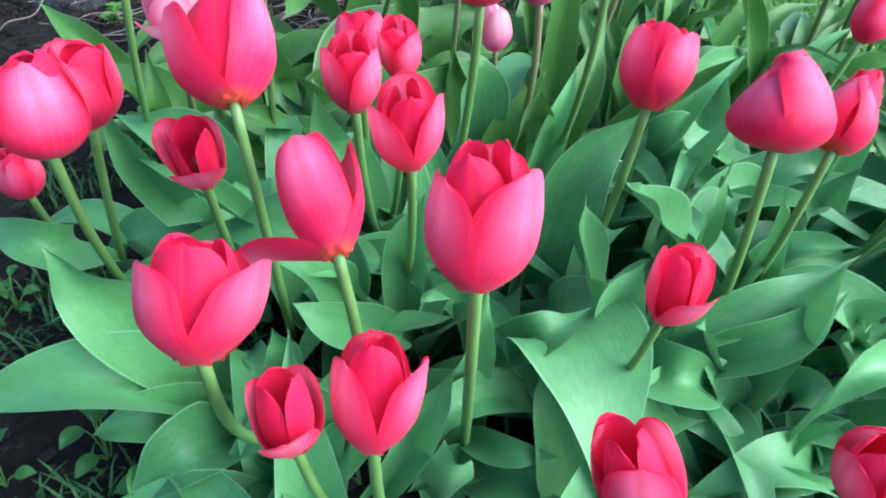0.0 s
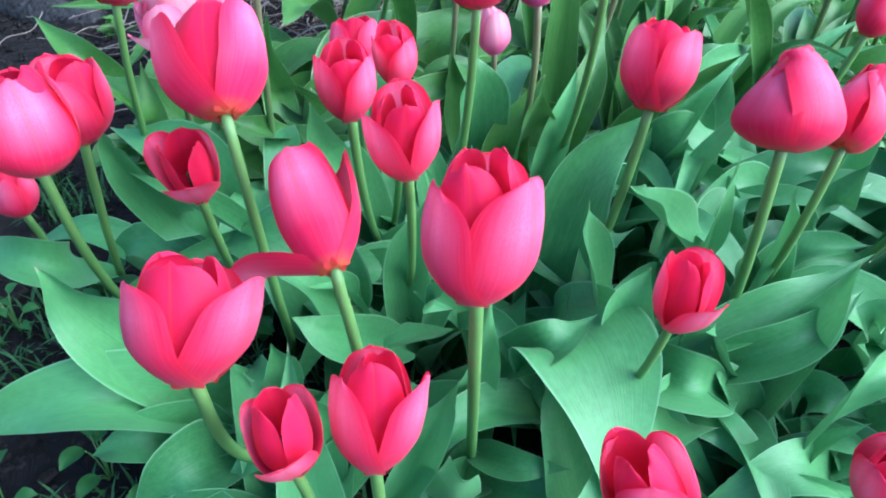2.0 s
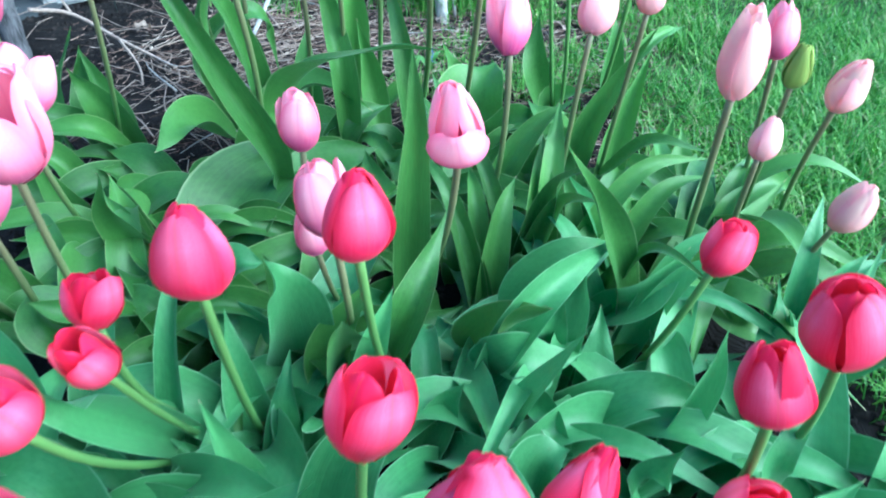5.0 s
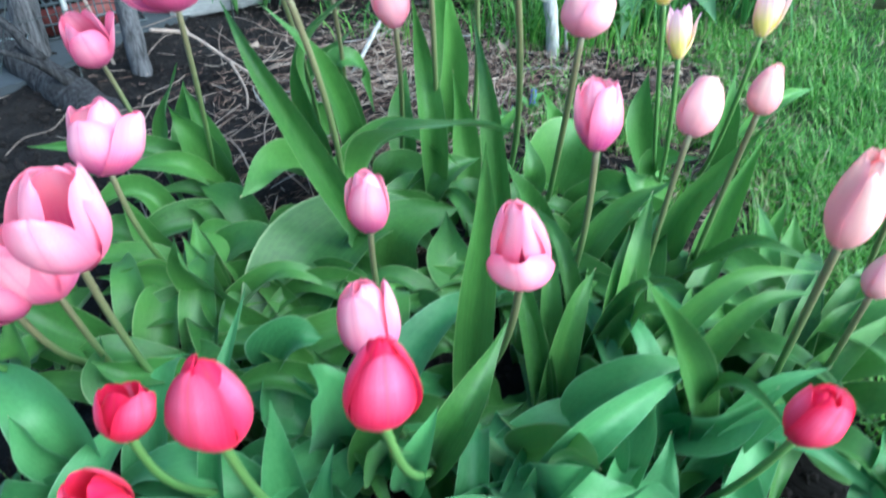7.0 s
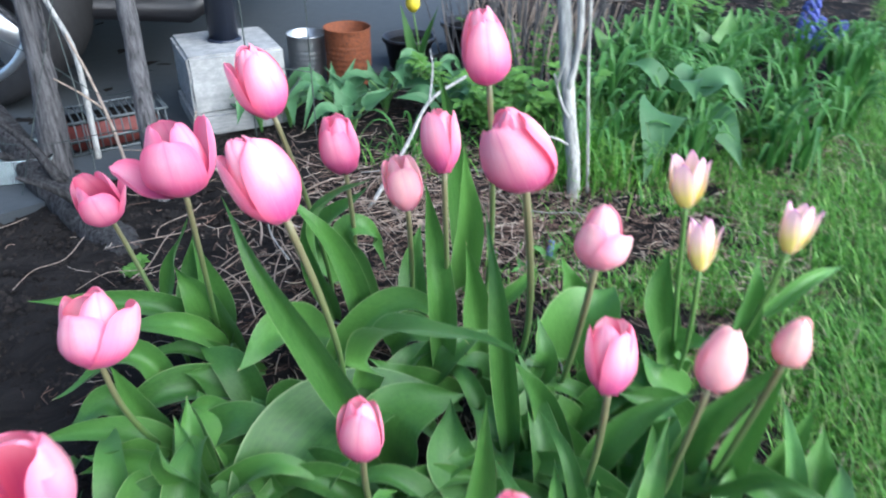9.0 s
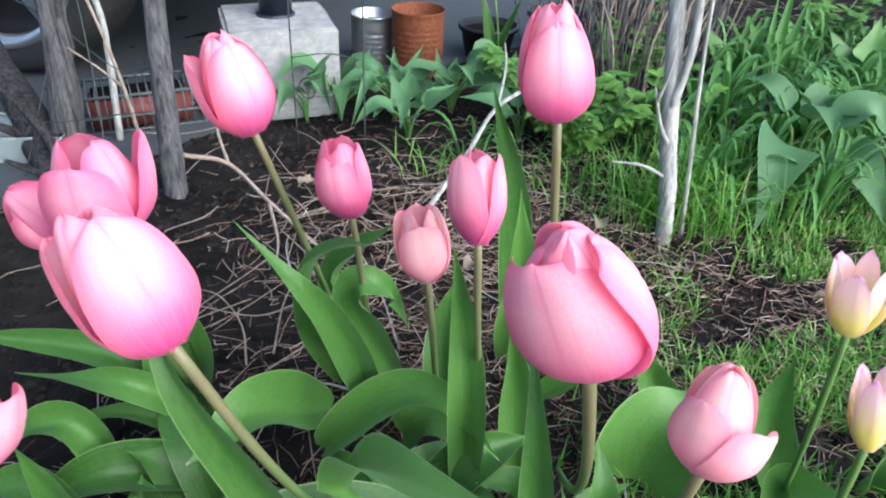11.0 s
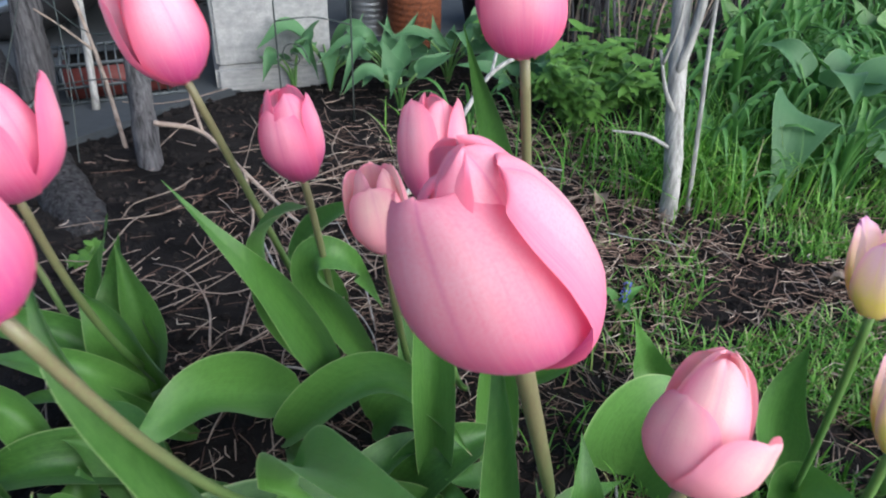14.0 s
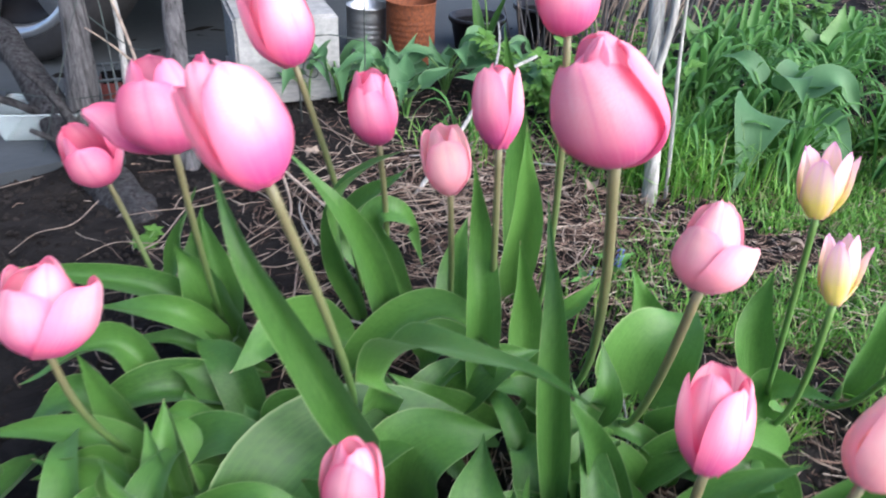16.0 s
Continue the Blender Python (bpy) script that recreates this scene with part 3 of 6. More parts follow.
tulip('red', (0.170, 0.272, 0.150), (0.173, 0.265, 0.202), (0.200, 0.389), 0.034, 0.6, -85, flares=[(-85, 18)], seed=12, leaves=[
    ([(0.139, 0.446, -0.020), (0.172, 0.442, 0.130), (0.224, 0.441, 0.190)], 0.053, 0.54, 0.07, -0.22, 152),
    ([(0.192, 0.407, 0.020), (0.165, 0.379, 0.120), (0.146, 0.347, 0.190)], 0.029, 0.62, 0.10, 0.07, 320),
    ([(0.189, 0.348, 0.030), (0.218, 0.307, 0.050), (0.276, 0.327, 0.007)], 0.046, 0.85, 0.05, 0.48, 642),
    ([(0.228, 0.343, 0.050), (0.295, 0.341, 0.080), (0.363, 0.349, 0.110)], 0.031, 0.50, 0.09, 0.79, 166),
    ([(0.248, 0.336, 0.030), (0.294, 0.315, 0.070), (0.356, 0.340, 0.086)], 0.034, 0.87, 0.04, 0.16, 946),
    ([(0.190, 0.382, 0.000), (0.186, 0.358, 0.080), (0.202, 0.362, 0.116)], 0.041, 0.66, 0.05, 0.15, 847),
    ([(0.195, 0.366, 0.000), (0.205, 0.342, 0.050), (0.214, 0.324, 0.090)], 0.023, 0.56, 0.08, -0.57, 939),
    ([(0.261, 0.404, 0.080), (0.253, 0.377, 0.150), (0.247, 0.358, 0.200)], 0.020, 0.81, 0.09, -0.27, 213),
    ([(0.226, 0.337, -0.020), (0.247, 0.286, 0.000), (0.285, 0.262, -0.020)], 0.035, 0.48, 0.09, 0.72, 646),
    ([(0.224, 0.360, 0.010), (0.263, 0.338, 0.030), (0.319, 0.327, 0.030)], 0.030, 0.98, 0.06, -0.53, 382),
    ([(0.214, 0.360, -0.020), (0.210, 0.296, 0.000), (0.219, 0.277, -0.010)], 0.033, 0.50, 0.10, -0.33, 465),
])
tulip('red', (-0.035, 0.214, 0.157), (-0.037, 0.218, 0.203), (-0.020, 0.320), 0.034, 0.7, -80, flares=[(-80, 24)], seed=13, leaves=[
    ([(0.015, 0.359, 0.080), (0.034, 0.305, 0.140), (0.051, 0.280, 0.165)], 0.013, 1.00, 0.08, -0.53, 535),
    ([(-0.055, 0.352, 0.050), (-0.049, 0.334, 0.100), (-0.053, 0.333, 0.125)], 0.027, 0.69, 0.07, 0.37, 491),
    ([(-0.026, 0.337, -0.000), (-0.031, 0.324, 0.060), (-0.040, 0.332, 0.080)], 0.030, 0.58, 0.07, 0.64, 116),
    ([(-0.072, 0.314, -0.020), (-0.088, 0.321, 0.000), (-0.101, 0.322, 0.010)], 0.034, 0.65, 0.11, 0.74, 643),
])
tulip('red', (-0.000, 0.220, 0.142), (0.009, 0.233, 0.203), (0.015, 0.300), 0.042, 0.5, 90, flares=[(-30, 8), (-150, 8)], seed=14, leaves=[
    ([(0.005, 0.290, 0.000), (0.034, 0.277, 0.090), (0.050, 0.260, 0.147)], 0.024, 1.01, 0.10, -0.51, 504),
])
tulip('red', (0.121, 0.167, 0.131), (0.104, 0.174, 0.190), (0.151, 0.246), 0.041, 0.5, -105, flares=[(100, 6)], seed=15)
tulip('red', (0.272, 0.186, 0.071), (0.263, 0.194, 0.119), (0.293, 0.240), 0.049, 0.25, -68, seed=16, leaves=[
    ([(0.272, 0.312, -0.030), (0.286, 0.317, -0.010), (0.333, 0.363, -0.020)], 0.038, 0.58, 0.09, 0.59, 370),
    ([(0.305, 0.330, -0.020), (0.313, 0.298, 0.030), (0.345, 0.277, 0.020)], 0.031, 0.44, 0.09, -0.23, 602),
    ([(0.296, 0.302, -0.020), (0.303, 0.271, 0.020), (0.328, 0.248, 0.020)], 0.024, 0.83, 0.09, -0.22, 722),
    ([(0.232, 0.266, -0.020), (0.259, 0.240, 0.020), (0.308, 0.226, 0.020)], 0.022, 0.83, 0.10, -0.38, 708),
])
tulip('red', (0.188, 0.371, 0.231), (0.199, 0.387, 0.279), (0.199, 0.508), 0.050, 0.55, -60, seed=17, leaves=[
    ([(0.294, 0.574, 0.050), (0.347, 0.584, 0.140), (0.442, 0.665, 0.138)], 0.033, 0.87, 0.11, -0.26, 183),
    ([(0.191, 0.587, 0.050), (0.200, 0.567, 0.120), (0.219, 0.576, 0.170)], 0.027, 0.78, 0.03, 0.08, 257),
    ([(0.155, 0.460, -0.030), (0.147, 0.446, 0.050), (0.148, 0.441, 0.080)], 0.031, 0.61, 0.05, -0.34, 513),
    ([(0.232, 0.540, 0.000), (0.253, 0.543, 0.060), (0.269, 0.534, 0.100)], 0.033, 0.82, 0.09, -0.24, 660),
])
tulip('red', (0.232, 0.304, 0.234), (0.245, 0.325, 0.283), (0.332, 0.450), 0.052, -0.4, -60, flares=[(-165, 13, 0.85), (-60, 4, 1.0, 1.15)], seed=18, leaves=[
    ([(0.305, 0.449, 0.020), (0.224, 0.393, 0.130), (0.176, 0.359, 0.188)], 0.035, 0.62, 0.11, -0.15, 945),
    ([(0.308, 0.396, 0.050), (0.325, 0.371, 0.100), (0.368, 0.358, 0.110)], 0.026, 0.95, 0.10, 0.30, 374),
    ([(0.296, 0.383, 0.040), (0.293, 0.364, 0.120), (0.259, 0.318, 0.200)], 0.027, 1.02, 0.07, 0.05, 171),
    ([(0.312, 0.467, 0.030), (0.322, 0.468, 0.070), (0.343, 0.470, 0.080)], 0.045, 0.53, 0.06, 0.57, 290),
    ([(0.369, 0.346, -0.000), (0.352, 0.322, 0.070), (0.368, 0.298, 0.105)], 0.028, 0.85, 0.09, 0.37, 176),
    ([(0.326, 0.426, 0.000), (0.365, 0.408, 0.050), (0.422, 0.405, 0.050)], 0.040, 0.80, 0.10, 0.03, 959),
    ([(0.258, 0.449, 0.000), (0.287, 0.480, 0.060), (0.402, 0.569, 0.050)], 0.030, 0.67, 0.08, 0.44, 653),
    ([(0.299, 0.399, 0.020), (0.289, 0.386, 0.080), (0.287, 0.378, 0.120)], 0.026, 0.58, 0.11, -0.49, 601),
])
tulip('red', (0.275, 0.312, 0.225), (0.304, 0.338, 0.261), (0.380, 0.486), 0.035, -0.3, -60, seed=19, leaves=[
    ([(0.302, 0.573, 0.050), (0.322, 0.552, 0.090), (0.382, 0.574, 0.080)], 0.058, 0.69, 0.08, -0.45, 703),
    ([(0.395, 0.471, 0.020), (0.383, 0.426, 0.100), (0.399, 0.415, 0.140)], 0.033, 0.52, 0.09, 0.78, 232),
])
tulip('red', (0.104, 0.464, 0.270), (0.106, 0.466, 0.329), (0.089, 0.612), 0.045, -0.15, -100, seed=20, leaves=[
    ([(0.132, 0.661, -0.020), (0.130, 0.616, 0.120), (0.120, 0.586, 0.200)], 0.061, 0.51, 0.10, -0.62, 992),
    ([(0.102, 0.576, -0.030), (0.086, 0.580, 0.060), (0.078, 0.606, 0.140)], 0.039, 0.52, 0.05, -0.74, 477),
    ([(0.136, 0.557, 0.000), (0.129, 0.568, 0.050), (0.160, 0.545, 0.080)], 0.044, 0.63, 0.08, -0.68, 210),
    ([(0.104, 0.681, 0.000), (0.066, 0.674, 0.050), (0.041, 0.696, 0.080)], 0.063, 0.55, 0.10, -0.80, 416),
    ([(0.128, 0.623, -0.020), (0.141, 0.638, 0.030), (0.167, 0.649, 0.050)], 0.045, 1.02, 0.10, 0.59, 706),
])
tulip('red', (0.194, 0.467, 0.284), (0.195, 0.475, 0.339), (0.218, 0.695), 0.040, -0.15, -63, seed=21, leaves=[
    ([(0.207, 0.616, 0.030), (0.233, 0.597, 0.130), (0.274, 0.658, 0.190)], 0.036, 0.94, 0.06, -0.74, 629),
    ([(0.176, 0.635, 0.030), (0.173, 0.582, 0.110), (0.178, 0.545, 0.168)], 0.057, 0.60, 0.05, 0.02, 974),
    ([(0.286, 0.629, 0.040), (0.316, 0.574, 0.120), (0.325, 0.501, 0.200)], 0.038, 0.78, 0.11, 0.51, 430),
    ([(0.280, 0.628, -0.020), (0.258, 0.626, 0.000), (0.268, 0.641, 0.040)], 0.034, 0.67, 0.08, 0.06, 479),
    ([(0.204, 0.625, -0.020), (0.215, 0.636, 0.010), (0.236, 0.641, 0.030)], 0.045, 0.49, 0.08, 0.10, 981),
])
tulip('red', (0.463, 0.539, 0.188), (0.476, 0.539, 0.236), (0.444, 0.632), 0.041, 0.35, -86, seed=22, leaves=[
    ([(0.336, 0.661, 0.050), (0.387, 0.650, 0.120), (0.448, 0.681, 0.120)], 0.048, 0.53, 0.04, -0.65, 841),
    ([(0.428, 0.665, 0.030), (0.457, 0.622, 0.100), (0.490, 0.622, 0.150)], 0.036, 0.98, 0.03, -0.63, 580),
    ([(0.350, 0.633, 0.020), (0.360, 0.606, 0.070), (0.373, 0.611, 0.120)], 0.036, 1.00, 0.07, -0.28, 898),
    ([(0.493, 0.694, -0.030), (0.455, 0.731, 0.080), (0.404, 0.734, 0.170)], 0.040, 0.98, 0.06, -0.11, 232),
    ([(0.421, 0.632, -0.020), (0.436, 0.644, 0.000), (0.436, 0.644, 0.030)], 0.034, 0.72, 0.07, 0.33, 394),
    ([(0.506, 0.687, -0.020), (0.469, 0.685, 0.050), (0.435, 0.679, 0.080)], 0.034, 1.02, 0.10, 0.15, 267),
])
tulip('red', (0.406, 0.364, 0.230), (0.399, 0.370, 0.283), (0.477, 0.488), 0.040, 0.1, -109, seed=23, leaves=[
    ([(0.441, 0.511, 0.000), (0.455, 0.501, 0.100), (0.456, 0.488, 0.180)], 0.029, 0.88, 0.05, -0.40, 21),
    ([(0.528, 0.418, -0.020), (0.565, 0.436, 0.020), (0.565, 0.477, 0.050)], 0.029, 0.61, 0.11, -0.01, 294),
    ([(0.511, 0.451, 0.000), (0.480, 0.424, 0.100), (0.523, 0.448, 0.150)], 0.024, 0.49, 0.03, 0.26, 984),
])
tulip('red', (0.459, 0.391, 0.240), (0.452, 0.397, 0.294), (0.557, 0.534), 0.053, 0.25, -72, seed=24, leaves=[
    ([(0.599, 0.547, 0.000), (0.568, 0.565, 0.050), (0.570, 0.603, 0.080)], 0.048, 0.69, 0.05, 0.45, 847),
    ([(0.533, 0.524, 0.000), (0.533, 0.559, 0.030), (0.515, 0.588, 0.040)], 0.049, 0.66, 0.07, 0.10, 250),
    ([(0.591, 0.481, 0.000), (0.569, 0.506, 0.040), (0.574, 0.545, 0.050)], 0.040, 1.01, 0.09, -0.41, 275),
])
tulip('red', (0.404, 0.366, 0.127), (0.416, 0.347, 0.184), (0.437, 0.455), 0.040, 0.3, -95, seed=25, leaves=[
    ([(0.447, 0.388, 0.000), (0.474, 0.392, 0.060), (0.537, 0.404, 0.100)], 0.040, 0.95, 0.09, -0.34, 505),
    ([(0.434, 0.425, 0.000), (0.518, 0.537, 0.000), (0.479, 0.556, 0.050)], 0.036, 0.80, 0.07, 0.23, 619),
    ([(0.427, 0.413, 0.000), (0.451, 0.411, 0.040), (0.482, 0.406, 0.060)], 0.035, 0.97, 0.10, -0.77, 130),
    ([(0.420, 0.357, -0.000), (0.434, 0.341, 0.060), (0.462, 0.344, 0.100)], 0.035, 0.60, 0.07, -0.26, 304),
])
tulip('red', (-0.146, 0.578, 0.260), (-0.132, 0.583, 0.318), (-0.209, 0.789), 0.057, 0.25, -118, seed=26, leaves=[
    ([(-0.225, 0.836, 0.050), (-0.254, 0.791, 0.140), (-0.299, 0.835, 0.180)], 0.037, 0.88, 0.03, -0.24, 699),
    ([(-0.237, 0.897, 0.000), (-0.173, 0.679, 0.100), (-0.164, 0.671, 0.180)], 0.040, 0.88, 0.08, -0.74, 259),
    ([(-0.228, 0.774, 0.000), (-0.235, 0.759, 0.050), (-0.271, 0.726, 0.040)], 0.038, 0.76, 0.08, -0.63, 704),
])
tulip('pink', (-0.045, 0.619, 0.269), (-0.037, 0.604, 0.354), (-0.072, 0.735), 0.069, 0.3, -80, flares=[(-80, 10), (10, 8)], seed=27, leaves=[
    ([(-0.036, 0.715, 0.050), (-0.071, 0.664, 0.100), (-0.101, 0.661, 0.120)], 0.026, 0.75, 0.03, 0.45, 438),
    ([(-0.078, 0.692, 0.030), (-0.102, 0.668, 0.080), (-0.124, 0.721, 0.100)], 0.035, 0.79, 0.09, 0.73, 665),
    ([(-0.054, 0.842, 0.020), (-0.061, 0.810, 0.100), (-0.053, 0.778, 0.180)], 0.040, 0.71, 0.10, -0.18, 402),
    ([(0.010, 0.800, -0.010), (0.055, 0.890, 0.060), (0.120, 0.965, 0.075), (0.215, 1.005, 0.050)], 0.105, 0.20, 0.04, 0.10, 477),
    ([(0.013, 0.741, 0.030), (0.114, 0.768, 0.070), (0.240, 0.856, 0.050)], 0.040, 0.94, 0.04, 0.54, 712),
    ([(-0.058, 0.815, 0.000), (-0.108, 0.845, 0.060), (-0.199, 0.854, 0.060)], 0.038, 0.91, 0.08, 0.24, 484),
    ([(-0.032, 0.816, 0.000), (-0.062, 0.847, 0.060), (-0.104, 0.894, 0.090)], 0.034, 0.99, 0.04, -0.03, 563),
    ([(0.017, 0.808, 0.000), (-0.031, 0.800, 0.050), (-0.079, 0.853, 0.080)], 0.040, 0.98, 0.11, 0.06, 436),
    ([(-0.088, 0.728, 0.000), (-0.119, 0.690, 0.050), (-0.206, 0.684, 0.070)], 0.041, 0.78, 0.09, -0.69, 236),
])
tulip('pink', (-0.105, 0.662, 0.200), (-0.117, 0.656, 0.277), (-0.138, 0.757), 0.072, 0.25, -104, flares=[(-70, 18)], seed=28, leaves=[
    ([(-0.136, 0.745, 0.050), (-0.180, 0.719, 0.120), (-0.225, 0.732, 0.150)], 0.042, 0.57, 0.04, -0.70, 965),
    ([(-0.118, 0.727, 0.000), (-0.151, 0.718, 0.060), (-0.238, 0.728, 0.080)], 0.024, 0.42, 0.09, 0.77, 415),
])
tulip('rose', (-0.126, 0.635, 0.200), (-0.129, 0.633, 0.247), (-0.167, 0.804), 0.046, 0.5, -67, flares=[(-120, 45)], seed=29, leaves=[
    ([(-0.140, 0.868, 0.000), (-0.136, 0.866, 0.050), (-0.207, 0.852, 0.030)], 0.040, 0.86, 0.03, 0.55, 225),
])
tulip('pink', (0.147, 0.757, 0.201), (0.147, 0.766, 0.261), (0.144, 0.875), 0.042, 0.35, -90, seed=30, leaves=[
    ([(0.129, 0.927, 0.000), (0.151, 0.943, 0.070), (0.225, 0.975, 0.085)], 0.080, 0.30, 0.06, -0.10, 917),
])
tulip('pink', (0.177, 0.566, 0.232), (0.170, 0.578, 0.289), (0.174, 0.712), 0.045, 0.35, -113, seed=31, leaves=[
    ([(0.137, 0.694, 0.000), (0.123, 0.662, 0.100), (0.114, 0.623, 0.180)], 0.036, 0.49, 0.05, 0.67, 154),
    ([(0.166, 0.633, 0.000), (0.167, 0.609, 0.080), (0.202, 0.615, 0.150)], 0.051, 0.52, 0.04, 0.48, 69),
    ([(0.183, 0.669, 0.000), (0.241, 0.671, 0.030), (0.298, 0.695, 0.040)], 0.032, 0.80, 0.03, -0.63, 389),
    ([(0.181, 0.728, -0.010), (0.241, 0.709, 0.040), (0.286, 0.715, 0.000)], 0.051, 0.88, 0.05, 0.11, 122),
])
tulip('pink', (0.158, 0.637, 0.166), (0.153, 0.637, 0.212), (0.176, 0.784), 0.034, 0.25, -76, seed=32)
tulip('pink', (0.279, 0.633, 0.249), (0.272, 0.633, 0.317), (0.248, 0.792), 0.045, -0.12, -95, flares=[(-95, 36, 0.72, 1.6, 4)], note='pink tulip with one petal folded forward', seed=33, leaves=[
    ([(0.245, 0.725, -0.020), (0.245, 0.714, 0.080), (0.252, 0.712, 0.226), (0.251, 0.716, 0.318)], 0.036, 0.80, 0.10, -0.30, 443),
    ([(0.450, 0.660, 0.000), (0.441, 0.650, 0.100), (0.405, 0.633, 0.191), (0.363, 0.622, 0.263)], 0.034, 0.70, 0.13, 0.60, 444),
    ([(0.302, 0.747, 0.000), (0.359, 0.663, 0.040), (0.446, 0.666, 0.006)], 0.096, 0.46, 0.08, -0.02, 362),
    ([(0.336, 0.749, -0.010), (0.343, 0.768, 0.040), (0.330, 0.788, 0.070)], 0.035, 1.01, 0.06, -0.71, 715),
])
tulip('pink', (0.350, 0.777, 0.277), (0.348, 0.800, 0.336), (0.352, 0.909), 0.045, 0.4, -62, flares=[(0, 8)], seed=34, leaves=[
    ([(0.268, 0.950, -0.010), (0.225, 0.895, 0.050), (0.209, 0.957, 0.090)], 0.067, 0.59, 0.08, 0.28, 298),
    ([(0.350, 0.909, 0.000), (0.316, 0.942, 0.100), (0.274, 0.931, 0.180)], 0.035, 0.99, 0.07, 0.19, 270),
    ([(0.356, 0.899, 0.030), (0.406, 0.902, 0.120), (0.469, 0.908, 0.170)], 0.033, 0.44, 0.05, 0.53, 291),
    ([(0.348, 0.873, 0.020), (0.393, 0.786, 0.040), (0.426, 0.802, 0.080)], 0.023, 0.74, 0.04, -0.42, 381),
    ([(0.329, 0.864, 0.000), (0.320, 0.908, 0.070), (0.279, 0.998, 0.150)], 0.039, 0.69, 0.06, -0.59, 20),
    ([(0.383, 0.913, 0.000), (0.421, 0.922, 0.060), (0.467, 0.924, 0.120)], 0.041, 0.83, 0.04, 0.27, 94),
])
tulip('cream', (0.423, 0.766, 0.298), (0.443, 0.796, 0.339), (0.452, 0.905), 0.037, 0.05, -85, seed=35, leaves=[
    ([(0.461, 0.912, 0.030), (0.483, 0.892, 0.140), (0.533, 0.860, 0.270)], 0.034, 0.96, 0.07, -0.07, 400),
    ([(0.497, 0.879, 0.000), (0.518, 0.888, 0.120), (0.550, 0.902, 0.230)], 0.037, 0.97, 0.07, -0.28, 816),
    ([(0.481, 0.836, 0.100), (0.520, 0.802, 0.160), (0.582, 0.772, 0.156)], 0.015, 0.74, 0.07, -0.18, 869),
    ([(0.468, 0.824, 0.040), (0.508, 0.762, 0.090), (0.568, 0.742, 0.060)], 0.030, 0.50, 0.11, 0.29, 229),
])
tulip('cream', (0.489, 0.798, 0.303), (0.495, 0.801, 0.347), (0.514, 0.937), 0.030, -0.15, -108, seed=36, leaves=[
    ([(0.510, 0.996, 0.000), (0.466, 1.000, 0.060), (0.408, 1.002, 0.080)], 0.044, 0.89, 0.04, 0.66, 504),
    ([(0.576, 0.940, -0.020), (0.613, 0.960, 0.040), (0.633, 0.980, 0.100)], 0.032, 0.93, 0.04, 0.20, 363),
])
tulip('cream', (0.485, 0.610, 0.300), (0.487, 0.609, 0.372), (0.571, 0.773), 0.038, 0.1, -71, seed=37, leaves=[
    ([(0.583, 0.755, 0.000), (0.584, 0.771, 0.060), (0.597, 0.790, 0.100)], 0.040, 0.94, 0.05, 0.69, 723),
    ([(0.529, 0.693, 0.000), (0.573, 0.704, 0.080), (0.651, 0.739, 0.140)], 0.034, 0.63, 0.06, -0.58, 852),
    ([(0.579, 0.718, -0.020), (0.585, 0.646, 0.020), (0.629, 0.637, 0.000)], 0.039, 0.63, 0.05, 0.21, 985),
])
tulip('pink', (0.597, 0.737, 0.276), (0.593, 0.740, 0.330), (0.706, 0.892), 0.032, 0.25, -94, seed=38)
tulip('green', (0.594, 0.699, 0.264), (0.589, 0.687, 0.309), (0.686, 0.857), 0.023, -0.1, -117, seed=39, leaves=[
    ([(0.620, 0.872, 0.000), (0.625, 0.919, 0.050), (0.630, 0.948, 0.100)], 0.040, 0.95, 0.07, 0.15, 588),
])
tulip('cream', (0.557, 0.662, 0.212), (0.570, 0.670, 0.251), (0.632, 0.791), 0.029, 0.0, -80, seed=40)
tulip('cream', (0.615, 0.609, 0.168), (0.627, 0.596, 0.220), (0.675, 0.736), 0.037, 0.0, -103, seed=41)
tulip('cream', (0.635, 0.686, 0.244), (0.645, 0.677, 0.296), (0.750, 0.855), 0.036, 0.0, -66, seed=42)
tulip('pink', (0.271, 0.800, 0.449), (0.254, 0.793, 0.511), (0.283, 1.152), 0.054, -0.04, -102, flares=[(-97, 7, 0.97, 1.5, 8), (20, 1, 1.0, 1.0, 8)], note='large tall pink tulip with a pinkish stem', seed=43, leaves=[
    ([(0.285, 0.935, 0.010), (0.272, 0.930, 0.140), (0.258, 0.940, 0.250), (0.238, 0.985, 0.335)], 0.028, 0.80, 0.06, 0.90, 38),
    ([(0.251, 1.040, 0.000), (0.241, 1.061, 0.050), (0.205, 1.034, 0.080)], 0.043, 0.42, 0.05, -0.74, 911),
    ([(0.215, 1.045, 0.000), (0.152, 1.015, 0.050), (0.102, 1.006, 0.100)], 0.048, 1.01, 0.08, -0.24, 438),
    ([(0.237, 1.122, 0.000), (0.229, 1.141, 0.100), (0.212, 1.133, 0.200)], 0.039, 0.71, 0.10, 0.19, 439),
])
tulip('pink', (0.236, 1.035, 0.447), (0.224, 1.034, 0.522), (0.234, 1.246), 0.051, 0.12, -80, seed=44, leaves=[
    ([(0.204, 1.300, 0.000), (0.212, 1.264, 0.150), (0.203, 1.212, 0.300)], 0.043, 0.61, 0.07, -0.49, 670),
    ([(0.208, 1.304, 0.020), (0.189, 1.311, 0.220), (0.173, 1.172, 0.420)], 0.038, 0.50, 0.06, -0.18, 902),
    ([(0.253, 1.226, 0.020), (0.286, 1.229, 0.060), (0.315, 1.248, 0.100)], 0.026, 0.71, 0.07, -0.62, 839),
])
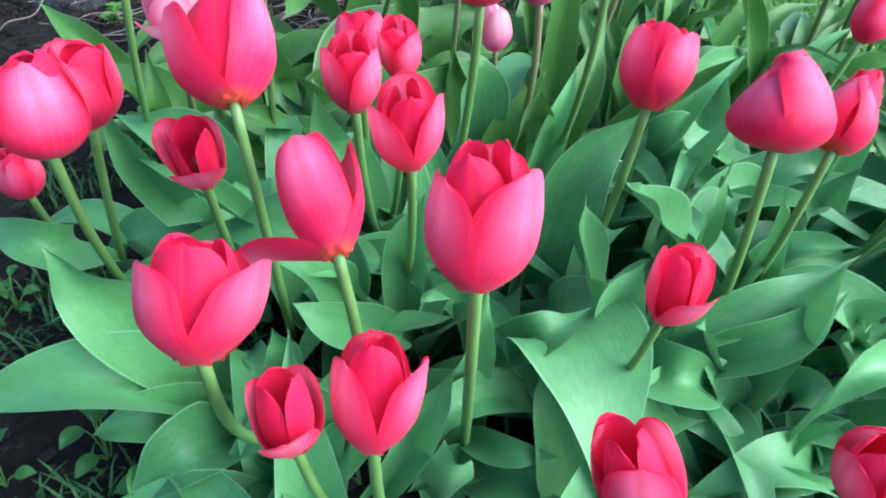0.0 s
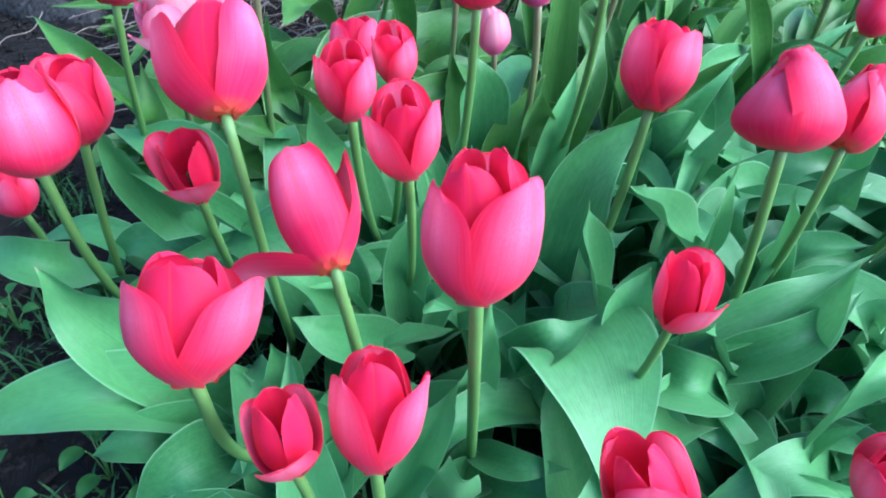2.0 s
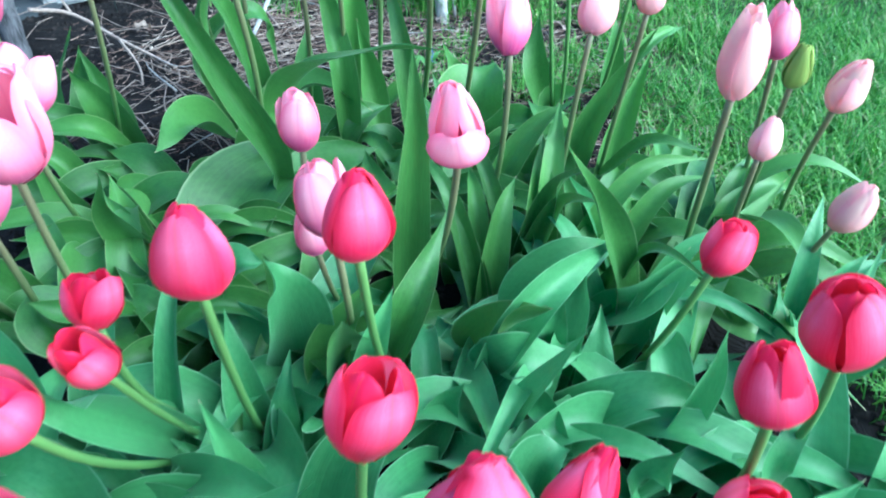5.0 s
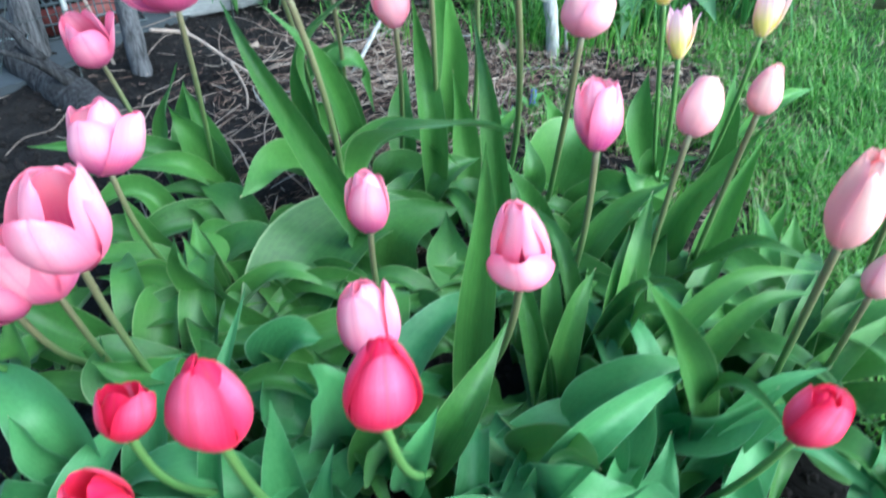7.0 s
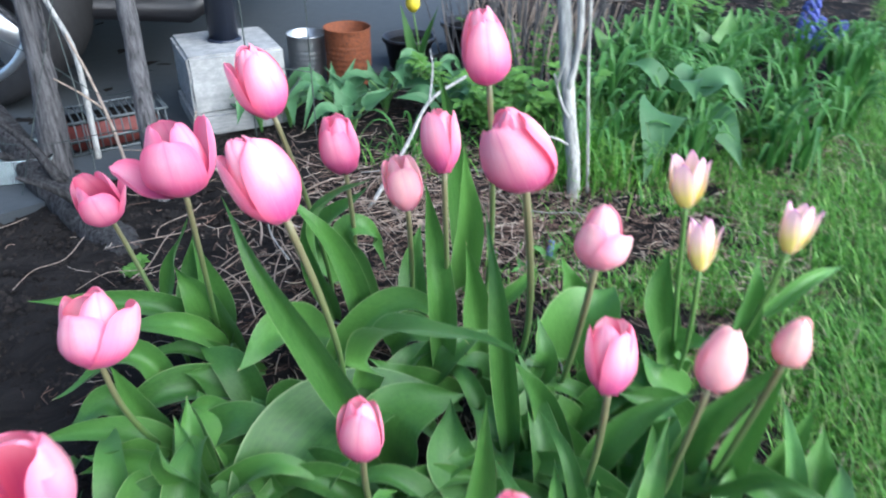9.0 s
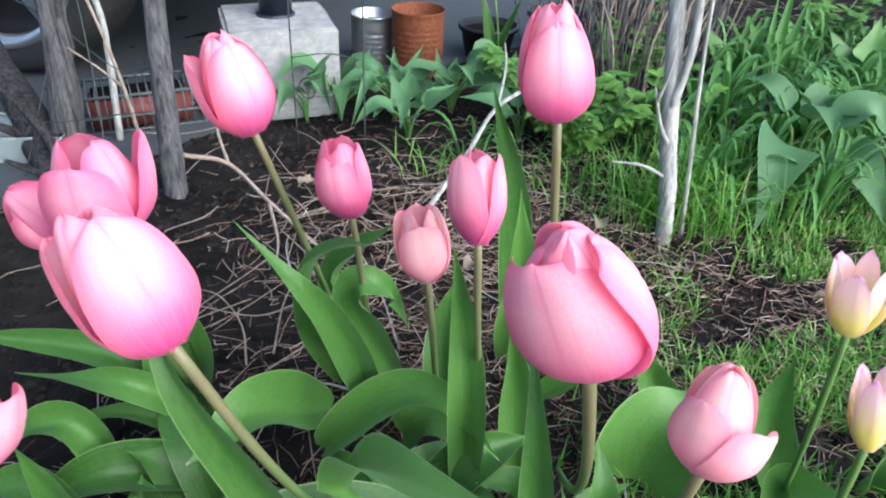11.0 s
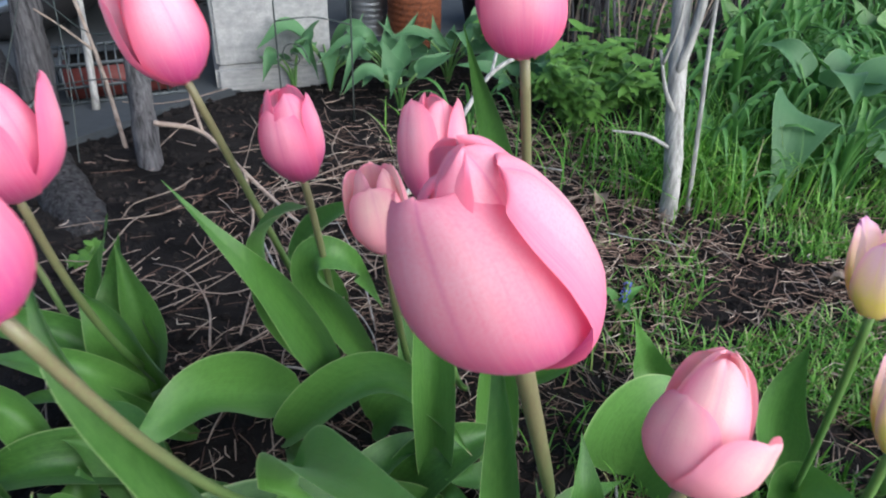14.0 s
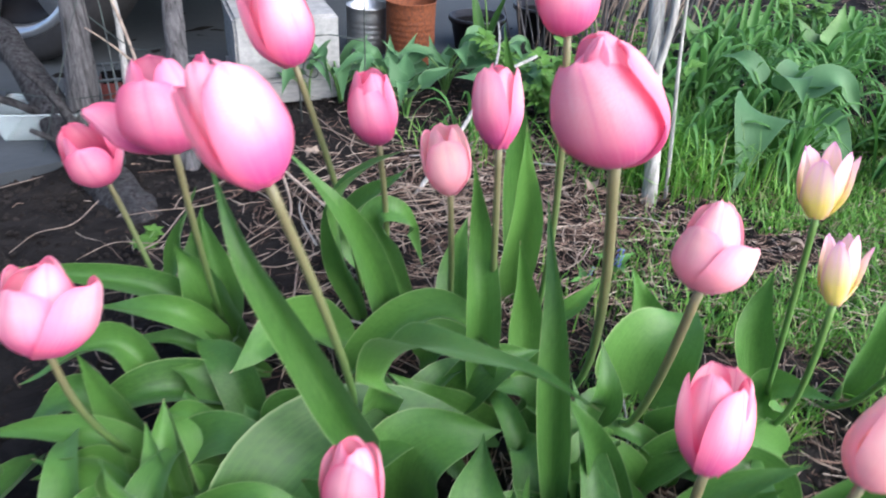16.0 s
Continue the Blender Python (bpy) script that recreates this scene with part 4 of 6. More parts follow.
tulip('pink', (0.087, 0.806, 0.408), (0.056, 0.806, 0.476), (0.049, 1.049), 0.052, 0.15, -30, flares=[(-155, 9, 0.98, 1.0), (-32, 4, 1.0, 1.1)], seed=45, leaves=[
    ([(0.086, 0.980, 0.030), (0.118, 0.950, 0.160), (0.160, 0.912, 0.222), (0.226, 0.868, 0.252), (0.292, 0.820, 0.268)], 0.040, 0.45, 0.10, 0.20, 494, (0.15, -0.20, 1.0)),
    ([(0.105, 0.960, 0.020), (0.095, 0.900, 0.130), (0.068, 0.885, 0.210), (0.030, 0.875, 0.310), (-0.006, 0.903, 0.372)], 0.034, 0.90, 0.06, 0.40, 324),
    ([(0.038, 1.075, 0.030), (0.103, 1.079, 0.110), (0.156, 1.077, 0.130), (0.225, 1.045, 0.100)], 0.046, 1.01, 0.09, 0.28, 484),
    ([(0.059, 0.969, 0.000), (0.026, 0.975, 0.050), (-0.020, 0.960, 0.050)], 0.059, 0.95, 0.04, 0.46, 333),
    ([(0.023, 1.136, 0.020), (-0.024, 1.042, 0.100), (-0.051, 0.967, 0.098)], 0.058, 0.59, 0.08, 0.37, 168),
    ([(0.159, 1.049, 0.030), (0.198, 1.058, 0.080), (0.253, 1.106, 0.080)], 0.049, 0.42, 0.09, 0.12, 673),
    ([(0.110, 1.124, 0.020), (0.146, 1.123, 0.050), (0.213, 1.094, 0.040)], 0.052, 0.45, 0.06, 0.76, 373),
    ([(0.030, 0.994, 0.000), (0.006, 0.962, 0.060), (-0.014, 0.940, 0.040)], 0.042, 0.84, 0.04, -0.22, 69),
    ([(-0.063, 1.077, 0.000), (-0.147, 1.044, 0.060), (-0.226, 1.024, 0.050)], 0.027, 0.88, 0.09, -0.54, 247),
    ([(-0.031, 0.997, 0.000), (-0.098, 1.001, 0.040), (-0.133, 0.988, 0.070)], 0.048, 0.51, 0.05, -0.73, 624),
])
tulip('rose', (-0.078, 0.978, 0.333), (-0.084, 0.978, 0.417), (-0.157, 1.153), 0.073, 0.2, -75, flares=[(190, 52, 0.95), (-75, 10), (40, 16, 1.05)], note='deep pink tulip with outer petals fallen open', seed=46, leaves=[
    ([(-0.137, 1.124, 0.000), (-0.178, 1.144, 0.080), (-0.171, 1.166, 0.170)], 0.052, 0.68, 0.11, -0.79, 63),
    ([(-0.143, 1.130, 0.000), (-0.142, 1.134, 0.070), (-0.170, 1.154, 0.170)], 0.051, 0.69, 0.08, -0.53, 35),
    ([(-0.241, 1.163, 0.020), (-0.225, 1.184, 0.100), (-0.172, 1.156, 0.200)], 0.022, 0.76, 0.11, 0.03, 359),
    ([(-0.132, 1.107, 0.020), (-0.200, 1.080, 0.100), (-0.351, 1.035, 0.130)], 0.044, 1.01, 0.09, -0.42, 823),
    ([(-0.114, 1.106, 0.000), (-0.153, 1.040, 0.100), (-0.301, 1.046, 0.080)], 0.034, 0.72, 0.10, -0.71, 250),
    ([(-0.118, 1.114, 0.000), (-0.140, 1.096, 0.100), (-0.166, 1.081, 0.170)], 0.055, 0.82, 0.07, 0.45, 50),
])
tulip('rose', (-0.254, 1.111, 0.218), (-0.257, 1.078, 0.290), (-0.185, 1.100), 0.062, 0.45, -61, flares=[(20, 30)], seed=47)
tulip('pink', (-0.133, 0.843, 0.207), (-0.139, 0.869, 0.281), (-0.132, 0.938), 0.071, 0.25, 15, flares=[(15, 26, 0.95, 1.3), (190, 14), (-105, 8, 0.9, 1.2)], note='pale pink tulip with a loose side petal', seed=48, leaves=[
    ([(-0.122, 0.922, 0.000), (-0.161, 0.925, 0.060), (-0.180, 0.918, 0.140)], 0.037, 0.57, 0.06, -0.31, 53),
    ([(-0.148, 0.999, 0.030), (-0.197, 0.985, 0.090), (-0.288, 0.945, 0.050)], 0.037, 0.97, 0.11, -0.49, 713),
    ([(-0.133, 0.931, 0.000), (-0.194, 0.926, 0.070), (-0.247, 0.886, 0.040)], 0.043, 0.73, 0.06, 0.05, 87),
    ([(-0.002, 0.882, 0.000), (-0.058, 0.916, 0.070), (-0.107, 0.928, 0.075)], 0.043, 1.00, 0.09, -0.66, 944),
    ([(-0.043, 0.989, 0.000), (-0.081, 1.016, 0.060), (-0.135, 1.045, 0.070)], 0.046, 0.51, 0.04, 0.37, 640),
    ([(-0.004, 0.899, 0.000), (-0.016, 0.942, 0.040), (-0.039, 0.967, 0.060)], 0.044, 0.41, 0.07, -0.02, 586),
    ([(-0.059, 0.868, 0.000), (-0.076, 0.871, 0.060), (-0.095, 0.919, 0.100)], 0.037, 0.90, 0.07, -0.59, 13),
    ([(-0.072, 1.036, 0.000), (-0.142, 0.973, 0.050), (-0.219, 0.936, 0.020)], 0.052, 0.99, 0.05, -0.08, 847),
    ([(-0.087, 0.944, 0.000), (-0.100, 0.961, 0.030), (-0.114, 0.980, 0.050)], 0.044, 1.05, 0.07, -0.58, 495),
])
tulip('pink', (-0.008, 1.082, 0.384), (-0.033, 1.073, 0.463), (-0.011, 1.280), 0.059, 0.2, -32, flares=[(-155, 8, 0.98, 1.0), (-32, 3, 1.0, 1.1)], seed=49, leaves=[
    ([(-0.003, 1.311, 0.000), (-0.024, 1.290, 0.100), (0.066, 1.249, 0.220)], 0.043, 0.46, 0.09, 0.51, 321),
])
tulip('peach', (0.148, 1.057, 0.286), (0.136, 1.061, 0.351), (0.123, 1.235), 0.050, 0.4, -70, seed=50, leaves=[
    ([(0.140, 1.202, 0.000), (0.128, 1.238, 0.080), (0.138, 1.264, 0.150)], 0.041, 0.49, 0.07, -0.05, 714),
    ([(0.080, 1.220, 0.000), (0.055, 1.140, 0.170), (0.060, 1.130, 0.215), (0.087, 1.150, 0.195), (0.090, 1.220, 0.090)], 0.036, 0.45, 0.06, 0.12, 252),
])
tulip('rose', (0.066, 1.103, 0.307), (0.056, 1.099, 0.381), (0.031, 1.240), 0.053, 0.35, -93, seed=51, leaves=[
    ([(0.075, 1.150, 0.010), (0.072, 1.104, 0.119), (0.059, 1.068, 0.207), (0.040, 1.040, 0.272), (-0.012, 1.038, 0.326)], 0.034, 0.70, 0.06, -0.40, 721),
    ([(0.010, 1.210, 0.000), (0.005, 1.150, 0.130), (0.020, 1.110, 0.230), (0.060, 1.070, 0.290), (0.120, 0.996, 0.352)], 0.032, 0.80, 0.06, 0.50, 722),
])
tulip('pink', (0.193, 1.017, 0.354), (0.185, 1.034, 0.419), (0.186, 1.227), 0.046, 0.4, -116, seed=52, leaves=[
    ([(0.192, 1.070, 0.000), (0.188, 1.058, 0.140), (0.176, 1.075, 0.235), (0.168, 1.055, 0.325)], 0.034, 0.70, 0.05, -0.20, 101),
])
tulip('peach', (0.337, 0.847, 0.352), (0.344, 0.872, 0.402), (0.354, 1.128), 0.043, 0.2, -40, flares=[(-40, 24, 0.74, 1.15), (-145, 10, 0.80, 1.15), (80, 0, 1.04)], seed=53, leaves=[
    ([(0.371, 1.146, 0.000), (0.388, 1.163, 0.070), (0.428, 1.202, 0.100)], 0.101, 0.45, 0.09, -0.19, 788),
    ([(0.382, 1.069, 0.020), (0.426, 1.036, 0.070), (0.490, 1.011, 0.060)], 0.048, 0.76, 0.10, 0.25, 778),
    ([(0.305, 1.079, 0.000), (0.321, 1.022, 0.100), (0.308, 1.053, 0.150)], 0.033, 0.49, 0.03, -0.57, 705),
    ([(0.407, 1.236, 0.000), (0.379, 1.248, 0.050), (0.348, 1.247, 0.120)], 0.046, 0.83, 0.11, 0.36, 719),
])
tulip('yellow', (0.451, 1.024, 0.324), (0.446, 1.029, 0.386), (0.522, 1.170), 0.037, 0.55, 0, flares=[(0, 6), (180, 4)], seed=54, leaves=[
    ([(0.511, 1.186, 0.000), (0.484, 1.173, 0.100), (0.488, 1.180, 0.180)], 0.046, 0.68, 0.04, 0.49, 576),
])
tulip('yellow', (0.457, 0.952, 0.290), (0.458, 0.974, 0.341), (0.517, 1.146), 0.032, 0.55, 0, flares=[(0, 7), (180, 4)], seed=55, leaves=[
    ([(0.513, 1.057, 0.030), (0.464, 1.028, 0.080), (0.447, 1.055, 0.100)], 0.041, 0.48, 0.04, -0.53, 269),
    ([(0.505, 1.116, 0.000), (0.506, 1.129, 0.060), (0.549, 1.076, 0.100)], 0.043, 0.72, 0.06, -0.75, 556),
])
tulip('yellow', (0.541, 0.963, 0.310), (0.551, 0.981, 0.358), (0.594, 1.202), 0.032, 0.55, 0, flares=[(0, 6), (180, 4)], seed=56, leaves=[
    ([(0.611, 1.210, 0.000), (0.603, 1.172, 0.100), (0.609, 1.178, 0.180)], 0.041, 0.90, 0.07, -0.76, 52),
    ([(0.632, 1.176, 0.080), (0.694, 1.209, 0.120), (0.763, 1.261, 0.120)], 0.023, 1.03, 0.10, -0.10, 265),
])


# ---- more tulip leaves between the flowering plants ----
def leafy_plant(x, y, count, length, width, seed):
    rnd = random.Random(seed)
    foot = (x, y, lift(x, y) - 0.004)
    plant = thing("tulip_leaves", foot, "flowerless tulip with broad grey-green leaves in the bed", "tulip leaves", "flowerless tulips in the bed")
    a0 = rnd.uniform(0, 6.28)
    for i in range(count):
        a = a0 + 6.28 * i / count + rnd.uniform(-0.5, 0.5)
        ln, d = length * rnd.uniform(0.7, 1.15), Vector((math.cos(a), math.sin(a), 0))
        if rnd.random() < (0.18 if y < 0.6 else 0.0):
            shape = ((0.16, 0.34), (0.30, 0.68), (rnd.uniform(0.35, 0.6), rnd.uniform(0.85, 1.0)))
        else:
            shape = ((0.18, 0.36), (0.52, rnd.uniform(0.44, 0.62)), (rnd.uniform(0.9, 1.1), rnd.uniform(0.08, 0.40)))
        curve = [tuple(Vector(foot) + d * ln * h + Vector((0, 0, ln * v))) for h, v in shape]
        add_leaf(plant, [foot, *curve], width * rnd.uniform(0.75, 1.2), rnd.uniform(0.3, 0.9), rnd.uniform(0.04, 0.1), rnd.uniform(-0.6, 0.6), rnd.randint(1, 999), None)
    return plant


def in_bed(x, y):
    """The stretches of the bed that the tulips fill."""
    red = ((x - 0.17) / 0.42) ** 2 + ((y - 0.40) / 0.27) ** 2 < 1 and x > -0.16
    pink = ((x - 0.24) / 0.40) ** 2 + ((y - 0.80) / 0.26) ** 2 < 1
    return red or pink


fill = random.Random(21)
feet = [f for _, f in plants]
placed, tries = 0, 0
while placed < 104 and tries < 9000:
    tries += 1
    x, y = fill.uniform(-0.25, 0.66), fill.uniform(0.12, 1.04)
    if not in_bed(x, y) or min((Vector((x, y)) - f.xy).length for f in feet) < 0.023:
        continue
    feet.append(Vector((x, y, 0)))
    leafy_plant(x, y, fill.randint(2, 4), fill.uniform(0.16, 0.24) if x > 0.42 or 0.50 < y < 0.72 else fill.uniform(0.12, 0.19), fill.uniform(0.028, 0.046), 400 + placed)
    placed += 1


# ---- long upright leaves between the red and the pink tulips ----
def upright_plant(x, y, count, length, width, seed):
    rnd = random.Random(seed)
    foot = Vector((x, y, lift(x, y) - 0.004))
    plant = thing("tulip_leaves", foot, "flowerless tulip with long upright green leaves", "tulip leaves", "flowerless tulips in the bed")
    for i in range(count):
        a = rnd.uniform(-1.2, 2.2)
        d, ln = Vector((math.cos(a), math.sin(a), 0)), length * rnd.uniform(0.75, 1.1)
        reach = rnd.uniform(0.30, 0.75)
        curve = [foot + d * ln * h + Vector((0, 0, ln * v)) for h, v in ((reach * 0.2, 0.36), (reach * 0.55, 0.70), (reach, 0.98 - 0.4 * reach))]
        add_leaf(plant, [foot, *curve], width * rnd.uniform(0.8, 1.2), rnd.uniform(0.4, 0.9), rnd.uniform(0.04, 0.10), rnd.uniform(-0.5, 0.5), rnd.randint(1, 999))


tall_rnd = random.Random(63)
for i in range(9):
    upright_plant(tall_rnd.uniform(0.30, 0.60), tall_rnd.uniform(0.56, 0.80), 3, tall_rnd.uniform(0.19, 0.27), tall_rnd.uniform(0.022, 0.032), 900 + i)


# ---- small round-leaved weeds at the open side of the bed ----
def weed(x, y, count, size, seed):
    rnd = random.Random(seed)
    foot = (x, y, lift(x, y) - 0.003)
    ob = thing("weed", foot, "small dark green round-leaved weed on the soil", "weed", "weeds beside the tulips")
    for i in range(count):
        a, ln, h = rnd.uniform(0, 6.28), size * rnd.uniform(0.5, 1.3), rnd.uniform(0.012, 0.055)
        d = Vector((math.cos(a), math.sin(a), 0))
        p1 = Vector(foot) + d * ln * 0.6 + Vector((0, 0, h))
        part("stalk", tube([(0, 0, 0), tuple(d * ln * 0.25 + Vector((0, 0, h * 0.7))), tuple(p1 - Vector(foot))], 0.0007, 0.0005, 4, 4), STEM["red"], ob)
        part("leaf", leaf_sheet([tuple(p1), tuple(p1 + d * size * 0.5 + Vector((0, 0, 0.003))), tuple(p1 + d * size)], size * 0.62, foot, rnd, 0.2, 0.05, n=7, k=4, shape=0.9, foot=0.25), WEEDLEAF, ob)


w = random.Random(77)
for i in range(34):
    weed(w.uniform(-0.42, -0.06), w.uniform(0.12, 0.66), w.randint(5, 9), w.uniform(0.013, 0.026), 900 + i)


# ---- ground ----
def ground_sheet():
    xs = np.concatenate([[-60, -25, -10, -5], np.arange(-2.6, -1.0, 0.10), np.arange(-1.0, 1.4, 0.022), np.arange(1.4, 3.4, 0.10), [5, 10, 25, 60]])
    ys = np.concatenate([[-60, -25, -10, -4, -2], np.arange(-1.0, 0.0, 0.10), np.arange(0.0, 2.4, 0.022), np.arange(2.4, 5.0, 0.10), [8, 14, 30, 80]])
    verts, faces = [], []
    for y in ys:
        for x in xs:
            z = lift(x, y)
            soil = 1.0 if x < lawn_edge(y) else 0.35
            if abs(x) < 3 and -1 < y < 5:
                z += soil * (0.016 * noise.noise((x * 9, y * 9, 0.3)) + 0.012 * noise.noise((x * 31, y * 31, 2.0)))
            verts.append((x, y, z))
    w = len(xs)
    for j in range(len(ys) - 1):
        for i in range(w - 1):
            faces.append((j * w + i, j * w + i + 1, (j + 1) * w + i + 1, (j + 1) * w + i))
    me = bpy.data.meshes.new("ground")
    me.from_pydata(verts, [], faces)
    me.polygons.foreach_set("use_smooth", [True] * len(me.polygons))
    me.materials.append(SOIL)
    me.materials.append(TURF)
    for f in me.polygons:
        if f.center.x > lawn_edge(f.center.y) + 0.03 + 0.05 * noise.noise((f.center.x * 12, f.center.y * 12, 7.0)):
            f.material_index = 1
    return tagged(new("ground", me), "dark crumbly garden soil under the tulips", "ground", kind="structure")


ground_sheet()


def blades(name, spots, material, label, category, wide=0.0022):
    """Many grass blades in one mesh: rows of x, y, z, height, heading, lean."""
    verts, faces = [], []
    for x, y, z, h, a, lean in spots:
        dx, dy = math.cos(a), math.sin(a)
        sx, sy = -dy * wide, dx * wide
        k = len(verts)
        for t, w in ((0.0, 1.0), (0.4, 0.9), (0.75, 0.6)):
            off, up = lean * h * t * t, h * t * (1 - 0.25 * lean * t)
            for s in (-1, 1):
                verts.append((x + dx * off + s * sx * w, y + dy * off + s * sy * w, z + up))
        verts.append((x + dx * lean * h, y + dy * lean * h, z + h * (1 - 0.3 * lean)))
        faces += [(k, k + 1, k + 3, k + 2), (k + 2, k + 3, k + 5, k + 4), (k + 4, k + 5, k + 6)]
    me = bpy.data.meshes.new(name)
    me.from_pydata(verts, [], faces)
    me.materials.append(material)
    return tagged(new(name, me), label, category, kind="stuff")


g = random.Random(3)
spots = []
while len(spots) < 125000:
    y = g.uniform(0.1, 4.6)
    near = max(0.25, 1.3 - 0.35 * y)
    if g.random() > near:
        continue
    x = lawn_edge(y) + abs(g.gauss(0, 0.012)) + g.uniform(-0.02, 1.5)
    thick = noise.noise((x * 4, y * 4, 5.0))
    if thick < -0.25 and g.random() < 0.6 or x < lawn_edge(y) + 0.1 and g.random() < 0.35:
        continue
    h = g.uniform(0.014, 0.058) * (1 + 0.35 * thick) * (1.25 if y < 1.3 else 1.0)
    spots.append((x, y, lift(x, y) - 0.006, h, g.uniform(0, 6.28), g.uniform(0.3, 1.2)))
blades("lawn_grass", spots, GRASS, "fresh green lawn grass, uneven and unmown", "grass", 0.0012)
spots = []
while len(spots) < 6000:
    y = g.uniform(1.05, 2.3)
    x = lawn_edge(y) - abs(g.gauss(0, 0.16))
    if x < 0.2 or noise.noise((x * 7, y * 7, 1.0)) < -0.05:
        continue
    spots.append((x, y, lift(x, y) - 0.005, g.uniform(0.02, 0.05), g.uniform(0, 6.28), g.uniform(0.2, 1.0)))
blades("sparse_grass", spots, GRASS, "thin grass tufts spreading into the bed", "grass", 0.0013)
spots = []
while len(spots) < 2600:
    x, y = g.uniform(-0.62, 0.10), g.uniform(-0.05, 0.85)
    if noise.noise((x * 8, y * 8, 4.0)) < 0.02 + 0.5 * max(0.0, y - 0.5):
        continue
    spots.append((x, y, lift(x, y) - 0.004, g.uniform(0.012, 0.045), g.uniform(0, 6.28), g.uniform(0.2, 1.1)))
blades("bed_weeds", spots, WEED, "low dark green weeds and grass on the soil", "weeds", 0.0016)
spots = []
while len(spots) < 30000:
    x, y = g.uniform(0.6, 6.0), g.uniform(-2.5, 6.0)
    if x < lawn_edge(y) + (1.3 if 0.1 < y < 4.6 else 0.0):
        continue
    spots.append((x, y, lift(x, y) - 0.006, g.uniform(0.03, 0.08), g.uniform(0, 6.28), g.uniform(0.1, 0.9)))
blades("outer_lawn", spots, GRASS, "green lawn grass beyond the bed", "grass", 0.006)
for cx, cy, spread, count, tall in ((0.44, 1.72, 0.07, 420, 0.15), (0.52, 1.86, 0.07, 320, 0.16), (0.30, 1.78, 0.08, 120, 0.11), (0.02, 1.74, 0.05, 40, 0.10)):
    spots = []
    for _ in range(count):
        x, y = g.gauss(cx, spread), g.gauss(cy, spread * 0.7)
        spots.append((x, y, lift(x, y) - 0.004, tall * g.uniform(0.4, 1.1), g.uniform(0, 6.28), g.uniform(0.2, 1.2)))
    blades("tall_grass", spots, GRASS, "loose tuft of thin tall grass behind the bed", "grass", 0.0015)


# ---- soil clods, straw and litter ----
def clods(count):
    r = random.Random(9)
    verts, faces = [], []
    for _ in range(count):
        y = r.uniform(0.15, 2.2)
        x = r.uniform(-1.0, min(lawn_edge(y), 0.9))
        s = r.uniform(0.002, 0.008) * (1 if r.random() < 0.9 else 1.6)
        k, z = len(verts), lift(x, y) + 0.010 * noise.noise((x * 9, y * 9, 0.3))
        for ax in ((1, 0, 0), (-1, 0, 0), (0, 1, 0), (0, -1, 0), (0, 0, 1), (0, 0, -1)):
            verts.append((x + ax[0] * s * r.uniform(0.6, 1.3), y + ax[1] * s * r.uniform(0.6, 1.3), z + ax[2] * s * r.uniform(0.5, 1.0)))
        faces += [(k + a, k + b, k + c) for a, b, c in ((0, 2, 4), (2, 1, 4), (1, 3, 4), (3, 0, 4), (2, 0, 5), (1, 2, 5), (3, 1, 5), (0, 3, 5))]
    me = bpy.data.meshes.new("soil_clods")
    me.from_pydata(verts, [], faces)
    me.materials.append(CLOD)
    tagged(new("soil_clods", me), "small dark crumbs of soil", "soil", kind="stuff")


clods(24000)


def straw_litter(count):
    r = random.Random(12)
    bm = bmesh.new()
    verts, faces = [], []
    for _ in range(count):
        if r.random() < 0.58:
            y = min(2.3, max(1.0, r.gauss(1.5, 0.28)))
            x = r.gauss(0.20, 0.23) + 0.12 * (y - 1.4)
        elif r.random() < 0.42:
            y = r.uniform(0.85, 2.0)
            x = lawn_edge(y) + r.gauss(0.0, 0.09)
        else:
            y = r.uniform(2.1, 3.9)
            x = r.uniform(0.12, lawn_edge(y))
        a, ln, w = r.uniform(0, 6.28), 0.010 + 0.055 * r.random() ** 2, r.uniform(0.0003, 0.0008)
        z = lift(x, y) + r.uniform(0.004, 0.022)
        dx, dy, tilt = math.cos(a), math.sin(a), r.uniform(-0.15, 0.15)
        k = len(verts)
        for t in (0, 0.5, 1.0):
            bow = r.uniform(-0.006, 0.006)
            cx, cy, cz = x + dx * ln * (t - 0.5) - dy * bow, y + dy * ln * (t - 0.5) + dx * bow, z + tilt * ln * (t - 0.5)
            verts += [(cx - dy * w, cy + dx * w, cz), (cx + dy * w, cy - dx * w, cz), (cx, cy, cz + w * 1.4)]
        for s in (0, 3):
            for i in range(3):
                j = (i + 1) % 3
                faces.append((k + s + i, k + s + j, k + s + 3 + j, k + s + 3 + i))
    bm.free()
    me = bpy.data.meshes.new("straw_litter")
    me.from_pydata(verts, [], faces)
    me.materials.append(LITTER)
    tagged(new("straw_litter", me), "pale dry straw and stalk litter on the soil", "litter", kind="stuff")


straw_litter(11000)


def dry_stalk(points, r0, r1, material=STRAW, label="thin pale dry stalk lying on the soil"):
    p0 = Vector(points[0])
    ob = mesh_object("dry_stalk", tube([Vector(p) - p0 for p in points], r0, r1, 12, 6), material)
    ob.location = p0
    return tagged(ob, label, "dry stalk", "dry stalks on the soil")


